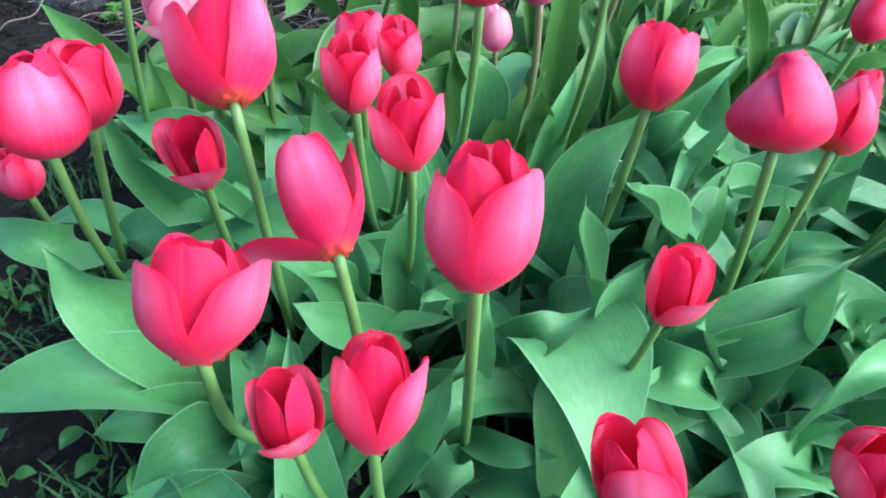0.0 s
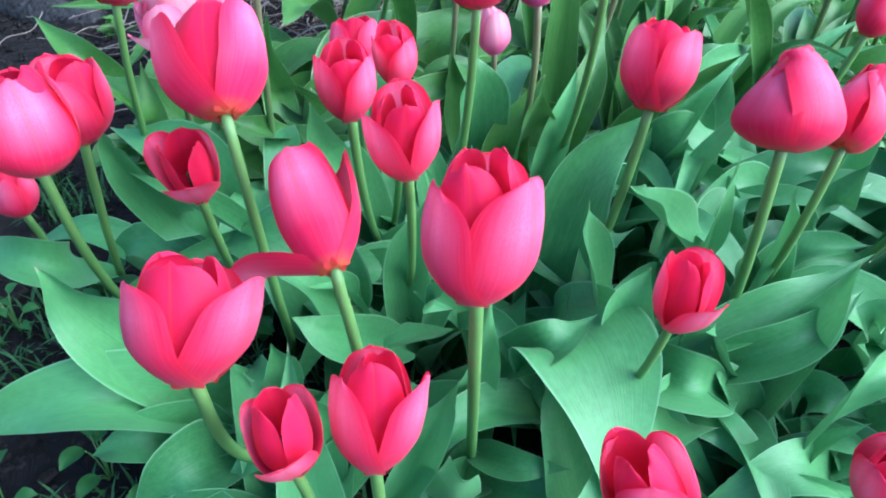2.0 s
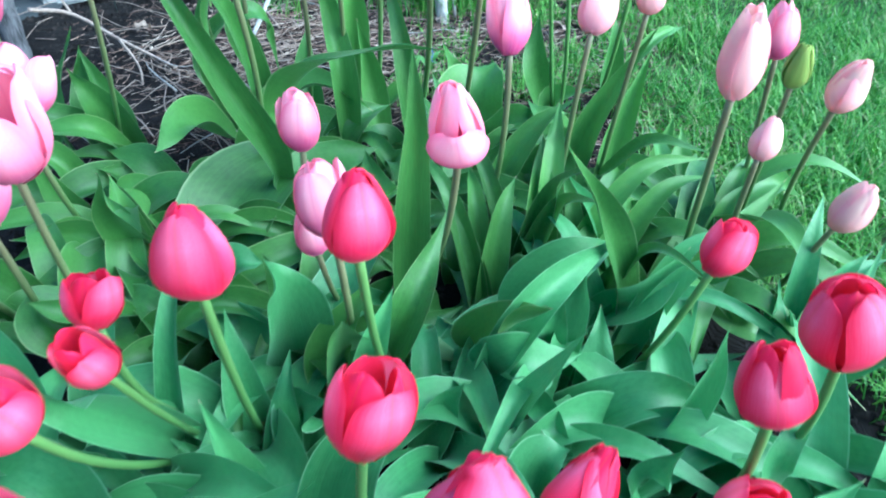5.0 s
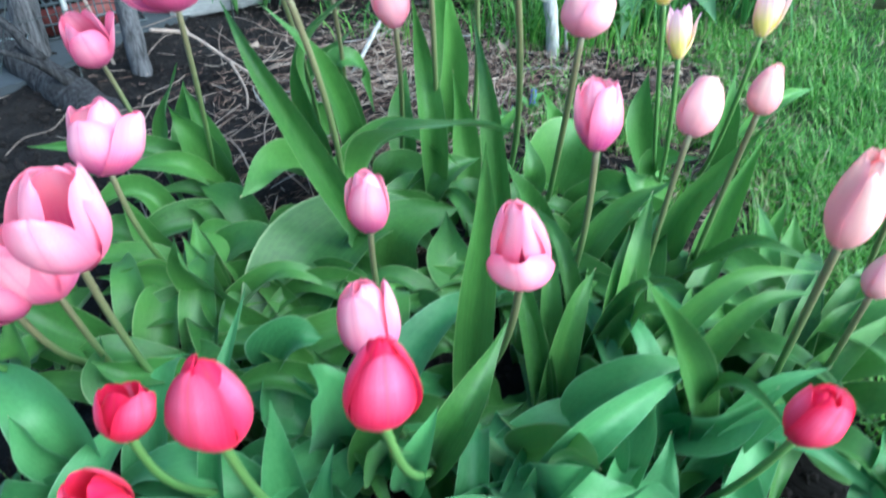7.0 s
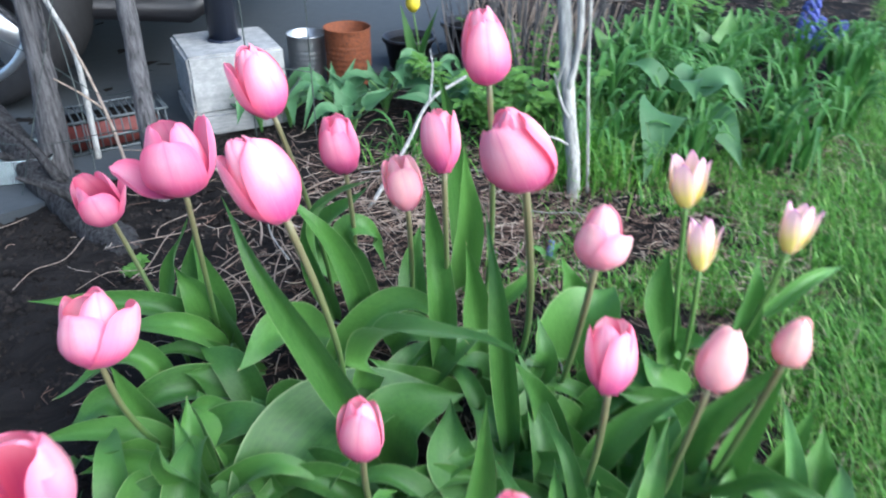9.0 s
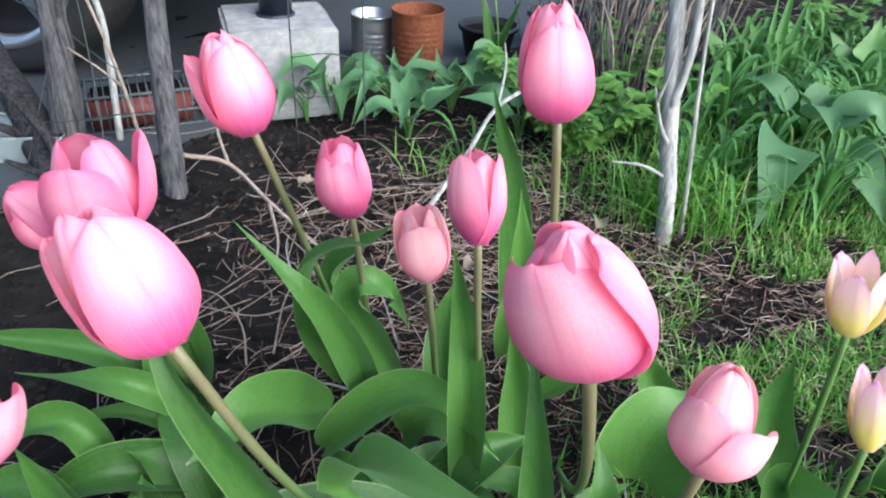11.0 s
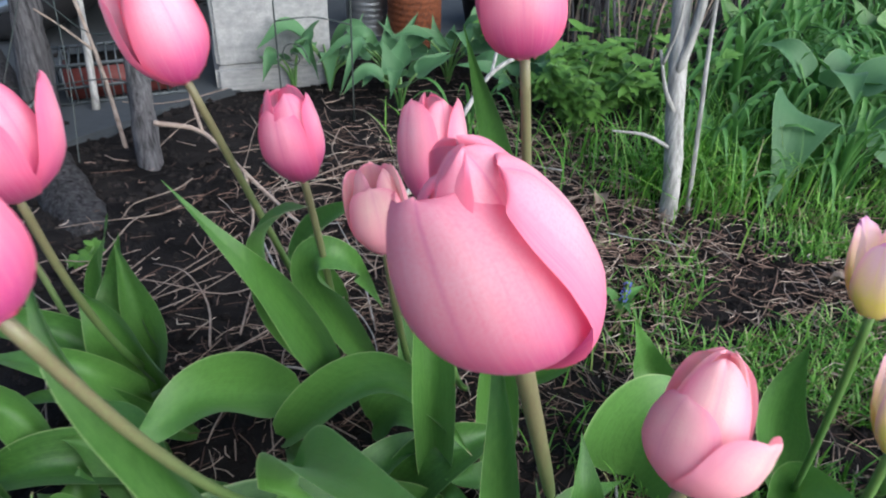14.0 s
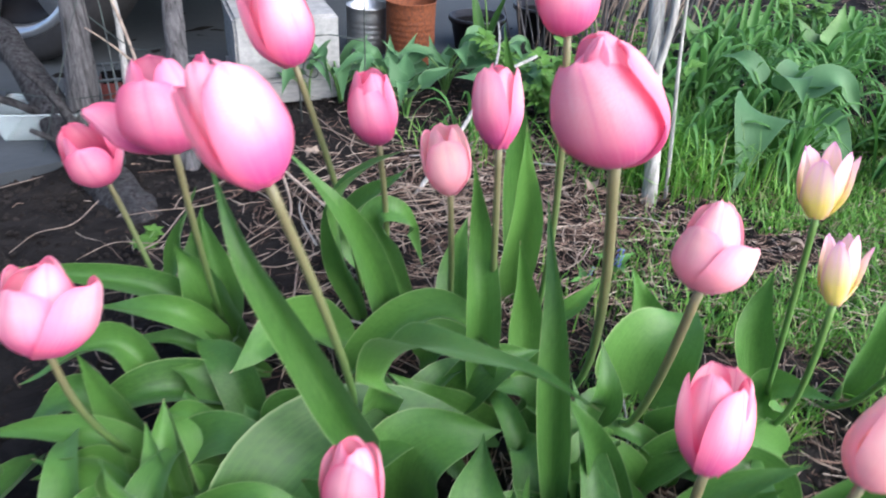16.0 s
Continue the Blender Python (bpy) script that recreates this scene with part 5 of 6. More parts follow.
s = random.Random(31)
for _ in range(70):
    y = s.uniform(1.12, 1.85)
    x = s.gauss(-0.12, 0.24) + 0.1 * (y - 1.2)
    a, ln = s.uniform(0, 6.28), s.uniform(0.07, 0.24)
    pts = []
    for t in (0, 0.35, 0.7, 1.0):
        px, py = x + math.cos(a) * ln * t, y + math.sin(a) * ln * t
        pts.append((px + s.uniform(-0.014, 0.014), py + s.uniform(-0.014, 0.014), lift(px, py) + 0.008 + s.uniform(0, 0.022)))
    dry_stalk(pts, s.uniform(0.0006, 0.0015), s.uniform(0.0004, 0.0008))


# ---- driveway slab behind the bed, with the block, the pole and the car ----
stalks = random.Random(31)
for _ in range(26):
    x, y, a = stalks.uniform(-0.12, 0.36), stalks.uniform(1.12, 1.78), stalks.uniform(0, 6.28)
    ln, side = stalks.uniform(0.08, 0.24), stalks.uniform(-0.04, 0.04)
    line = []
    for s in (0.0, 0.35, 0.7, 1.0):
        px, py = x + ln * s * math.cos(a) - side * math.sin(3.1 * s) * math.sin(a), y + ln * s * math.sin(a) + side * math.sin(3.1 * s) * math.cos(a)
        line.append((px, py, lift(px, py) + 0.012 + stalks.uniform(0.0, 0.022) * (1 - abs(2 * s - 1) * 0.6)))
    dry_stalk(line, stalks.uniform(0.0009, 0.0019), 0.0006, PALEBARK if stalks.random() < 0.35 else STRAW)


def slab():
    bm = bmesh.new()
    low = [(-0.62, 1.50), (-0.50, 1.78), (-0.20, 2.28), (0.06, 2.62), (0.10, 3.4), (0.10, 6.5), (-7.0, 6.5), (-7.0, -1.0), (-2.4, -0.6), (-1.25, 0.85)]
    top = [bm.verts.new((x, y, 0.022)) for x, y in low]
    bot = [bm.verts.new((x, y, -0.08)) for x, y in low]
    bm.faces.new(top)
    for i in range(len(low)):
        j = (i + 1) % len(low)
        bm.faces.new((bot[i], bot[j], top[j], top[i]))
    bmesh.ops.recalc_face_normals(bm, faces=bm.faces)
    ob = mesh_object("driveway", bm, SLAB, False)
    return tagged(ob, "smooth grey concrete driveway behind the bed", "driveway", kind="structure")


slab()


def footing(x, y, turn):
    block = thing("concrete_block", (x, y, 0.015), "weathered pale concrete footing block with worn edges", "concrete block", turn=turn)
    bm = box(0.225, 0.225, 0.135, 0.006, 0.05)
    r = random.Random(4)
    bmesh.ops.subdivide_edges(bm, edges=bm.edges[:], cuts=2, use_grid_fill=True)
    for v in bm.verts:
        v.co += 0.0015 * Vector((r.uniform(-1, 1), r.uniform(-1, 1), r.uniform(-1, 1)))
    part("cap", bm, CONCRETE, block, smooth=False)
    part("foot", box(0.235, 0.235, 0.056, 0.008, -0.005), CONCRETE, block, "rough cement foot under the block", smooth=False)
    pole = thing("pole", (x - 0.005, y + 0.01, 0.1985), "dark navy painted round steel pole on a concrete block", "pole")
    part("shaft", lathe([(0.0, 0.0), (0.035, 0.0), (0.035, 1.6), (0.0, 1.6)], 28), PAINTBLUE, pole)
    part("flange", lathe([(0.0, 0.0), (0.041, 0.0), (0.041, 0.006), (0.035, 0.008)], 28), PAINTBLUE, pole)


footing(-0.43, 2.02, 32)


def can(x, y, z, radius, height, material, label, ribs, seed):
    ob = thing("tin_can", (x, y, z), label, "tin can", "tin cans beside the block")
    prof = [(0.0, 0.0), (radius, 0.0), (radius * 1.02, 0.003), (radius, 0.006)]
    n = ribs * 6
    for i in range(n + 1):
        h = 0.012 + (height - 0.03) * i / n
        prof.append((radius * (1 - 0.014 * (0.5 + 0.5 * math.sin(2 * math.pi * ribs * i / n)) * (0.15 < i / n < 0.85)), h))
    prof += [(radius, height - 0.006), (radius * 1.025, height - 0.003), (radius * 1.02, height), (radius * 0.985, height - 0.002), (radius * 0.97, 0.01), (0.0, 0.01)]
    part("body", lathe(prof, 36), material, ob)
    part("soil_fill", lathe([(0.0, height * 0.8), (radius * 0.965, height * 0.79)], 24), SOIL, ob, "dark soil inside the can")
    return ob


can(-0.19, 2.30, 0.018, 0.064, 0.155, RUST, "rusty brown ribbed tin can used as a pot", 9, 1)
can(-0.315, 2.33, 0.018, 0.055, 0.125, TIN, "bare silver ribbed tin can", 7, 2)


def plant_pot(x, y, z, radius, height, label):
    ob = thing("plant_pot", (x, y, z), label, "plant pot", "black pots on the driveway")
    part("body", lathe([(0, 0), (radius * 0.75, 0), (radius, height), (radius * 1.06, height), (radius * 1.06, height - 0.012), (radius * 0.94, height - 0.008), (radius * 0.72, 0.01), (0, 0.01)], 28), BLACK, ob)
    part("soil_fill", lathe([(0.0, height * 0.82), (radius * 0.90, height * 0.8)], 24), SOIL, ob, "dark soil inside the pot")


plant_pot(-0.04, 2.46, 0.02, 0.075, 0.09, "low black plastic plant pot with soil")
plant_pot(0.13, 2.62, 0.02, 0.085, 0.10, "black plastic plant pot with soil")


def trough(x, y, z, turn):
    ob = thing("lattice_tray", (x, y, z), "grey plastic lattice tray with a brick-red trough in it", "tray", turn=turn)
    part("trough", box(0.19, 0.085, 0.058, 0.006, 0.004), BRICKRED, ob, "brick-red plastic trough")
    part("lining", box(0.175, 0.07, 0.006, 0.0, 0.0605), SOIL, ob, "dark soil in the trough")
    for i, zz in enumerate((0.0, 0.03, 0.072)):
        for sy in (-0.055, 0.055):
            part("rail", box(0.235, 0.004, 0.006, 0.001, zz, at=(0, sy, 0)), GREYPLAST, ob)
        for sx in (-0.1175, 0.1175):
            part("rail", box(0.004, 0.114, 0.006, 0.001, zz, at=(sx, 0, 0)), GREYPLAST, ob)
    for i in range(15):
        px = -0.112 + 0.016 * i
        part("slat", box(0.003, 0.108, 0.003, 0.0, 0.0745, at=(px, 0, 0)), GREYPLAST, ob)
        for sy in (-0.0552, 0.0552):
            part("slat", box(0.003, 0.003, 0.074, 0.0, 0.002, at=(px, sy, 0)), GREYPLAST, ob)


trough(-0.64, 1.80, 0.022, 38)


def clear_tub(x, y, z, turn):
    ob = thing("plastic_tub", (x, y, z), "clear plastic food tub lying open on the driveway", "plastic tub", turn=turn)
    bm = bmesh.new()
    w, d, h, t = 0.075, 0.055, 0.055, 0.0016
    outer = [[Vector((sx * w * k, sy * d * k, zz)) for sx, sy in ((-1, -1), (1, -1), (1, 1), (-1, 1))] for k, zz in ((0.85, 0.0), (1.0, h), (1.06, h), (1.06, h - 0.004))]
    rings = [[bm.verts.new(p) for p in ring] for ring in outer]
    bm.faces.new(rings[0][::-1])
    for a, b in zip(rings, rings[1:]):
        for j in range(4):
            bm.faces.new((a[j], a[(j + 1) % 4], b[(j + 1) % 4], b[j]))
    bmesh.ops.solidify(bm, geom=bm.faces[:], thickness=t)
    part("tub", bm, CLEAR, ob, smooth=False)


clear_tub(-0.74, 1.60, 0.024, 20)


def car(x, y, z):
    """Only the near wheel and the sill of a parked car come into view."""
    ob = thing("car", (x, y, z), "dark parked car with a silver alloy wheel", "car")
    rot = Matrix.Rotation(radians(90), 4, "X")
    for i, wx in enumerate((0.0, -2.55)):
        bm = lathe([(0.245, -0.09), (0.29, -0.095), (0.307, -0.075), (0.31, 0.0), (0.307, 0.075), (0.29, 0.095), (0.245, 0.088)], 56)
        bmesh.ops.transform(bm, matrix=Matrix.Translation((wx, 0.1, 0.31)) @ rot, verts=bm.verts)
        tyre = part("tyre", bm, RUBBER, ob, "black rubber tyre")
        bm = lathe([(0.0, -0.02), (0.20, -0.01), (0.232, 0.06), (0.236, -0.07), (0.17, -0.05), (0.0, -0.05)], 56)
        bmesh.ops.transform(bm, matrix=Matrix.Translation((wx, 0.1, 0.31)) @ rot, verts=bm.verts)
        part("rim", bm, BLACK, tyre, "dark hollow of the rim")
        bm = lathe([(0.222, 0.06), (0.228, 0.094), (0.246, 0.096), (0.25, 0.088)], 56)
        bmesh.ops.transform(bm, matrix=Matrix.Translation((wx, 0.1, 0.31)) @ rot, verts=bm.verts)
        part("rim_lip", bm, ALLOY, tyre, "silver rim edge")
        bm = lathe([(0.0, 0.075), (0.05, 0.072), (0.062, 0.05), (0.062, 0.0)], 40)
        bmesh.ops.transform(bm, matrix=Matrix.Translation((wx, 0.1, 0.31)) @ rot, verts=bm.verts)
        part("hub_cap", bm, ALLOY, tyre, "silver hub cap")
        for k in range(5):
            bm = bmesh.new()
            a = [(-0.034, 0.03, 0.058), (0.034, 0.03, 0.058), (0.062, 0.232, 0.086), (-0.062, 0.232, 0.086)]
            top = [bm.verts.new(p) for p in a]
            low = [bm.verts.new((p[0], p[1], p[2] - 0.035)) for p in a]
            bm.faces.new(top)
            bm.faces.new(low[::-1])
            for j in range(4):
                bm.faces.new((low[j], low[(j + 1) % 4], top[(j + 1) % 4], top[j]))
            bmesh.ops.bevel(bm, geom=bm.edges[:], offset=0.008, segments=3, affect="EDGES")
            bmesh.ops.transform(bm, matrix=Matrix.Translation((wx, 0.1, 0.31)) @ rot @ Matrix.Rotation(radians(72 * k + 12), 4, "Z"), verts=bm.verts)
            part("spoke", bm, ALLOY, tyre, "silver alloy spoke")
    bm = box(4.2, 1.55, 0.62, 0.09, 0.26, at=(-1.45, 0.86, 0))
    part("body", bm, CARPAINT, ob)
    part("cabin", box(2.3, 1.35, 0.5, 0.16, 0.84, at=(-1.5, 0.86, 0)), BLACK, ob, "dark glazed cabin")
    part("floor_pan", box(3.9, 1.4, 0.06, 0.01, 0.20, at=(-1.4, 0.86, 0)), BLACK, ob, "black underside")


car(-1.08, 1.92, 0.022)


# ---- grey dead wood at the corner of the bed ----
def dead_branch(lines, label, name="dead_branch", material=BARK, seed=1):
    """A weathered limb: the first line is the trunk, the rest are its twigs. Rows of points, thick and thin end."""
    r = random.Random(seed)
    p0 = Vector(lines[0][0][0])
    ob = thing(name, p0, label, "dead branch", "dead wood at the edge of the bed")
    for i, (pts, a, b) in enumerate(lines):
        bm = tube([Vector(p) - p0 for p in pts], a, b, 20 if i == 0 else 12, 12 if i == 0 else 6, 0.12, r)
        part("trunk" if i == 0 else "twig", bm, material, ob)
    return ob


dead_branch([
    ([(-0.672, 1.61, -0.03), (-0.662, 1.62, 0.12), (-0.656, 1.63, 0.22), (-0.650, 1.635, 0.36), (-0.645, 1.64, 0.60)], 0.030, 0.020),
    ([(-0.655, 1.63, 0.25), (-0.62, 1.62, 0.31), (-0.60, 1.60, 0.42)], 0.007, 0.003),
    ([(-0.655, 1.635, 0.30), (-0.71, 1.63, 0.36), (-0.78, 1.62, 0.40)], 0.006, 0.003),
], "upright grey weathered limb with knots", seed=2)
dead_branch([
    ([(-0.42, 1.55, -0.03), (-0.432, 1.575, 0.10), (-0.445, 1.61, 0.25), (-0.455, 1.64, 0.42), (-0.46, 1.66, 0.60)], 0.020, 0.015),
], "slim grey weathered post standing in the soil", seed=3)
dead_branch([
    ([(-0.40, 1.37, -0.03), (-0.52, 1.46, 0.00), (-0.66, 1.555, 0.035), (-0.77, 1.64, 0.09), (-0.92, 1.74, 0.17)], 0.045, 0.026),
    ([(-0.60, 1.52, 0.05), (-0.66, 1.54, 0.12), (-0.74, 1.56, 0.17)], 0.012, 0.004),
    ([(-0.52, 1.46, 0.03), (-0.55, 1.42, 0.09), (-0.60, 1.40, 0.12)], 0.010, 0.004),
    ([(-0.70, 1.58, 0.06), (-0.78, 1.55, 0.10), (-0.88, 1.54, 0.12)], 0.010, 0.004),
], "thick dark grey leaning log, split and weathered", material=DARKBARK, seed=4)
dead_branch([
    ([(-0.628, 1.70, 0.02), (-0.645, 1.74, 0.16), (-0.663, 1.766, 0.245), (-0.712, 1.796, 0.325), (-0.76, 1.82, 0.42)], 0.007, 0.0045),
], "bare pale slim branch standing up", material=PALEBARK, seed=5)
dead_branch([
    ([(-0.50, 1.60, 0.0), (-0.535, 1.63, 0.12), (-0.57, 1.65, 0.22), (-0.61, 1.67, 0.30)], 0.004, 0.0025),
    ([(-0.55, 1.64, 0.16), (-0.58, 1.62, 0.20), (-0.62, 1.61, 0.23)], 0.0025, 0.0015),
], "thin straw-yellow dead stem standing up", material=STRAW, seed=6)
dead_branch([
    ([(-0.36, 1.50, 0.12), (-0.30, 1.53, 0.10), (-0.22, 1.50, 0.06), (-0.12, 1.46, 0.015)], 0.004, 0.0025),
    ([(-0.30, 1.53, 0.10), (-0.33, 1.56, 0.15), (-0.34, 1.60, 0.18)], 0.003, 0.0015),
    ([(-0.22, 1.50, 0.06), (-0.18, 1.44, 0.03), (-0.17, 1.40, 0.008)], 0.003, 0.0015),
], "crooked dry vine twig resting on the soil", material=STRAW, seed=7)
dead_branch([
    ([(0.00, 1.55, 0.01), (0.06, 1.66, 0.10), (0.10, 1.74, 0.17), (0.17, 1.82, 0.20)], 0.0045, 0.003),
    ([(0.10, 1.74, 0.17), (0.10, 1.80, 0.22), (0.09, 1.84, 0.25)], 0.003, 0.0015),
], "pale forked dead stick leaning over the litter", material=PALEBARK, seed=8)


# ---- pale sapling and thin stake at the back of the bed ----
dead_branch([
    ([(0.408, 1.64, -0.03), (0.399, 1.66, 0.08), (0.382, 1.686, 0.18), (0.364, 1.714, 0.306), (0.347, 1.74, 0.45), (0.338, 1.75, 0.62)], 0.0135, 0.0120),
    ([(0.395, 1.68, 0.15), (0.365, 1.67, 0.20), (0.345, 1.67, 0.26)], 0.005, 0.002),
    ([(0.40, 1.67, 0.11), (0.35, 1.65, 0.14), (0.30, 1.64, 0.145)], 0.0035, 0.0015),
    ([(0.352, 1.67, 0.24), (0.36, 1.66, 0.29), (0.362, 1.66, 0.33)], 0.003, 0.001),
    ([(0.376, 1.69, 0.22), (0.388, 1.70, 0.32), (0.378, 1.72, 0.46), (0.374, 1.73, 0.6)], 0.007, 0.006),
], "pale grey sapling trunk with short bare twigs", "sapling", PALEBARK, 9)
dead_branch([
    ([(0.437, 1.66, -0.02), (0.425, 1.68, 0.12), (0.408, 1.71, 0.30), (0.392, 1.74, 0.58)], 0.0036, 0.003),
], "thin pale bare stake leaning beside the sapling", "stake", PALEBARK, 10)


# ---- plants behind the bed ----
def blade_clump(x, y, count, length, width, seed, label, material=BLADE, spread=0.04, category="lily clump"):
    """A tuft of long narrow arching leaves."""
    r = random.Random(seed)
    foot = Vector((x, y, lift(x, y) - 0.004))
    ob = thing("lily_clump", foot, label, category, "green clumps behind the bed")
    for i in range(count):
        a, ln = r.uniform(0, 6.28), length * r.uniform(0.6, 1.15)
        lean = r.uniform(0.25, 1.0)
        d = Vector((math.cos(a), math.sin(a), 0))
        p0 = foot + Vector((r.uniform(-spread, spread), r.uniform(-spread, spread), 0))
        pts = [p0, p0 + d * ln * 0.22 * lean + Vector((0, 0, ln * 0.5)), p0 + d * ln * 0.55 * lean + Vector((0, 0, ln * (0.80 - 0.25 * lean))), p0 + d * ln * 0.95 * lean + Vector((0, 0, ln * (0.86 - 0.75 * lean)))]
        bm = leaf_sheet(pts, width * r.uniform(0.7, 1.2), foot, r, 0.5, 0.02, face=tuple(Vector((0, 0, 1)) - 0.4 * d), n=9, k=2, shape=0.85, foot=0.7)
        part("leaf", bm, material, ob)
    return ob


clump_rnd = random.Random(44)
clump_spots = [(0.47, 1.80, 26, 0.20, 0.009), (0.55, 1.74, 16, 0.15, 0.007), (0.05, 1.80, 14, 0.15, 0.006), (0.20, 2.05, 12, 0.16, 0.007), (0.40, 1.95, 14, 0.18, 0.008)]
while len(clump_spots) < 27:
    x, y = clump_rnd.uniform(0.42, 1.45), clump_rnd.uniform(1.78, 2.75)
    if x < lawn_edge(y) + 0.06 and x > 0.42 + 0.25 * (y - 1.8) and min(math.hypot(x - c[0], y - c[1]) for c in clump_spots) > 0.09:
        clump_spots.append((x, y, 26, clump_rnd.uniform(0.19, 0.27), clump_rnd.uniform(0.009, 0.013)))
for i, (x, y, c, ln, w) in enumerate(clump_spots):
    blade_clump(x, y, c, ln, w, 50 + i, "green clump of narrow arching daylily leaves")


def broad_plant(x, y, specs, label, material, name, category, seed, n=16):
    """A plant with a few broad stalked leaves: rows of heading, reach, height at the middle and tip, width."""
    r = random.Random(seed)
    foot = Vector((x, y, lift(x, y) - 0.004))
    ob = thing(name, foot, label, category, "broad-leaved plants behind the bed")
    for a, reach, zm, zt, w in specs:
        d = Vector((math.cos(radians(a)), math.sin(radians(a)), 0))
        pts = [foot + d * reach * 0.30 + Vector((0, 0, zm * 0.8)), foot + d * reach * 0.6 + Vector((0, 0, zm)), foot + d * reach + Vector((0, 0, zt))]
        part("leaf_stalk", tube([(0, 0, 0), d * reach * 0.12 + Vector((0, 0, zm * 0.55)), d * reach * 0.32 + Vector((0, 0, zm * 0.82))], 0.0026, 0.002, 8, 6), STEM["red"], ob)
        part("leaf", leaf_sheet(pts, w, foot, r, 0.2, 0.03, n=n, k=8, shape=0.60, foot=0.45), material, ob)
    return ob


broad_plant(0.64, 1.93, ((-112, 0.26, 0.13, 0.02, 0.10), (-48, 0.20, 0.10, 0.02, 0.085), (-85, 0.13, 0.19, 0.16, 0.055), (60, 0.16, 0.16, 0.12, 0.055), (150, 0.13, 0.18, 0.18, 0.05), (5, 0.17, 0.17, 0.1, 0.06)), "dock plant with pale green broad pointed leaves", BROAD, "dock_plant", "dock", 70)
broad_plant(0.58, 2.30, ((75, 0.10, 0.13, 0.20, 0.06), (150, 0.12, 0.13, 0.19, 0.06), (20, 0.11, 0.11, 0.15, 0.055)), "broad upright glossy green leaves of a bulb plant", LEAF, "bulb_plant", "bulb plant", 71)
broad_plant(0.87, 2.40, ((80, 0.09, 0.14, 0.21, 0.07), (140, 0.12, 0.12, 0.17, 0.06), (30, 0.11, 0.12, 0.18, 0.06), (-60, 0.11, 0.10, 0.09, 0.055)), "broad upright glossy green leaves of a bulb plant", LEAF, "bulb_plant", "bulb plant", 72)
broad_plant(0.64, 2.30, ((80, 0.10, 0.17, 0.34, 0.026), (60, 0.12, 0.16, 0.28, 0.022), (110, 0.06, 0.15, 0.28, 0.022)), "tall narrow green leaves of a bulb plant", BLADE, "bulb_plant", "bulb plant", 73)
low_rnd = random.Random(77)
for i, (x, y, c, reach) in enumerate(((-0.27, 1.96, 9, 0.13), (-0.16, 2.00, 10, 0.14), (-0.05, 2.08, 10, 0.14), (0.06, 2.14, 9, 0.13), (-0.33, 1.92, 6, 0.10), (0.12, 1.96, 7, 0.11), (-0.10, 1.90, 7, 0.10))):
    specs = [(360 * k / c + low_rnd.uniform(-20, 20), reach * low_rnd.uniform(0.7, 1.2), low_rnd.uniform(0.06, 0.14), low_rnd.uniform(0.03, 0.13), low_rnd.uniform(0.026, 0.045)) for k in range(c)]
    broad_plant(x, y, specs, "low clump of soft green pointed leaves", BROAD, "leafy_clump", "leafy plant", 74 + i)


def herb_bush(x, y, stems, height, leaf, seed, label):
    """A soft bush: thin stems with groups of small lobed leaves."""
    r = random.Random(seed)
    foot = Vector((x, y, lift(x, y) - 0.004))
    ob = thing("herb_bush", foot, label, "herb", "soft green bushes behind the bed")
    for i in range(stems):
        a, lean = r.uniform(0, 6.28), r.uniform(0.2, 0.9)
        d, h = Vector((math.cos(a), math.sin(a), 0)), height * r.uniform(0.6, 1.1)
        pts = [Vector((0, 0, 0)), d * h * lean * 0.4 + Vector((0, 0, h * 0.55)), d * h * lean + Vector((0, 0, h))]
        part("stem", tube(pts, 0.0016, 0.001, 6, 5), STEM["red"], ob)
        line = spline(pts, 8)
        bm = bmesh.new()
        for k in range(3, 9):
            for side in range(3):
                b = a + r.uniform(-2.2, 2.2)
                for lobe in (-0.6, 0.0, 0.6):
                    e = Vector((math.cos(b + lobe), math.sin(b + lobe), r.uniform(-0.25, 0.35)))
                    ln = leaf * r.uniform(0.7, 1.1) * (1.0 if lobe == 0 else 0.75)
                    one = leaf_sheet([line[k], line[k] + e * ln * 0.55 + Vector((0, 0, ln * 0.08)), line[k] + e * ln], ln * 0.42, (0, 0, 0), r, 0.2, 0.03, n=4, k=2, shape=0.8, face=(0, -0.2, 1))
                    me = bpy.data.meshes.new("tmp")
                    one.to_mesh(me)
                    one.free()
                    bm.from_mesh(me)
                    bpy.data.meshes.remove(me)
        part("foliage", bm, HERB, ob, "small lobed light green leaves")
    return ob


for i, (x, y, st, h, lf) in enumerate(((0.24, 1.88, 14, 0.17, 0.038), (0.33, 1.98, 12, 0.17, 0.038), (0.15, 2.02, 9, 0.15, 0.034), (0.30, 2.30, 8, 0.2, 0.03), (0.85, 2.75, 9, 0.24, 0.04), (0.88, 1.98, 7, 0.09, 0.035), (1.25, 3.2, 10, 0.26, 0.04), (-0.36, 1.30, 2, 0.03, 0.02))):
    herb_bush(x, y, st, h, lf, 90 + i, "soft light green bush with lobed leaves")


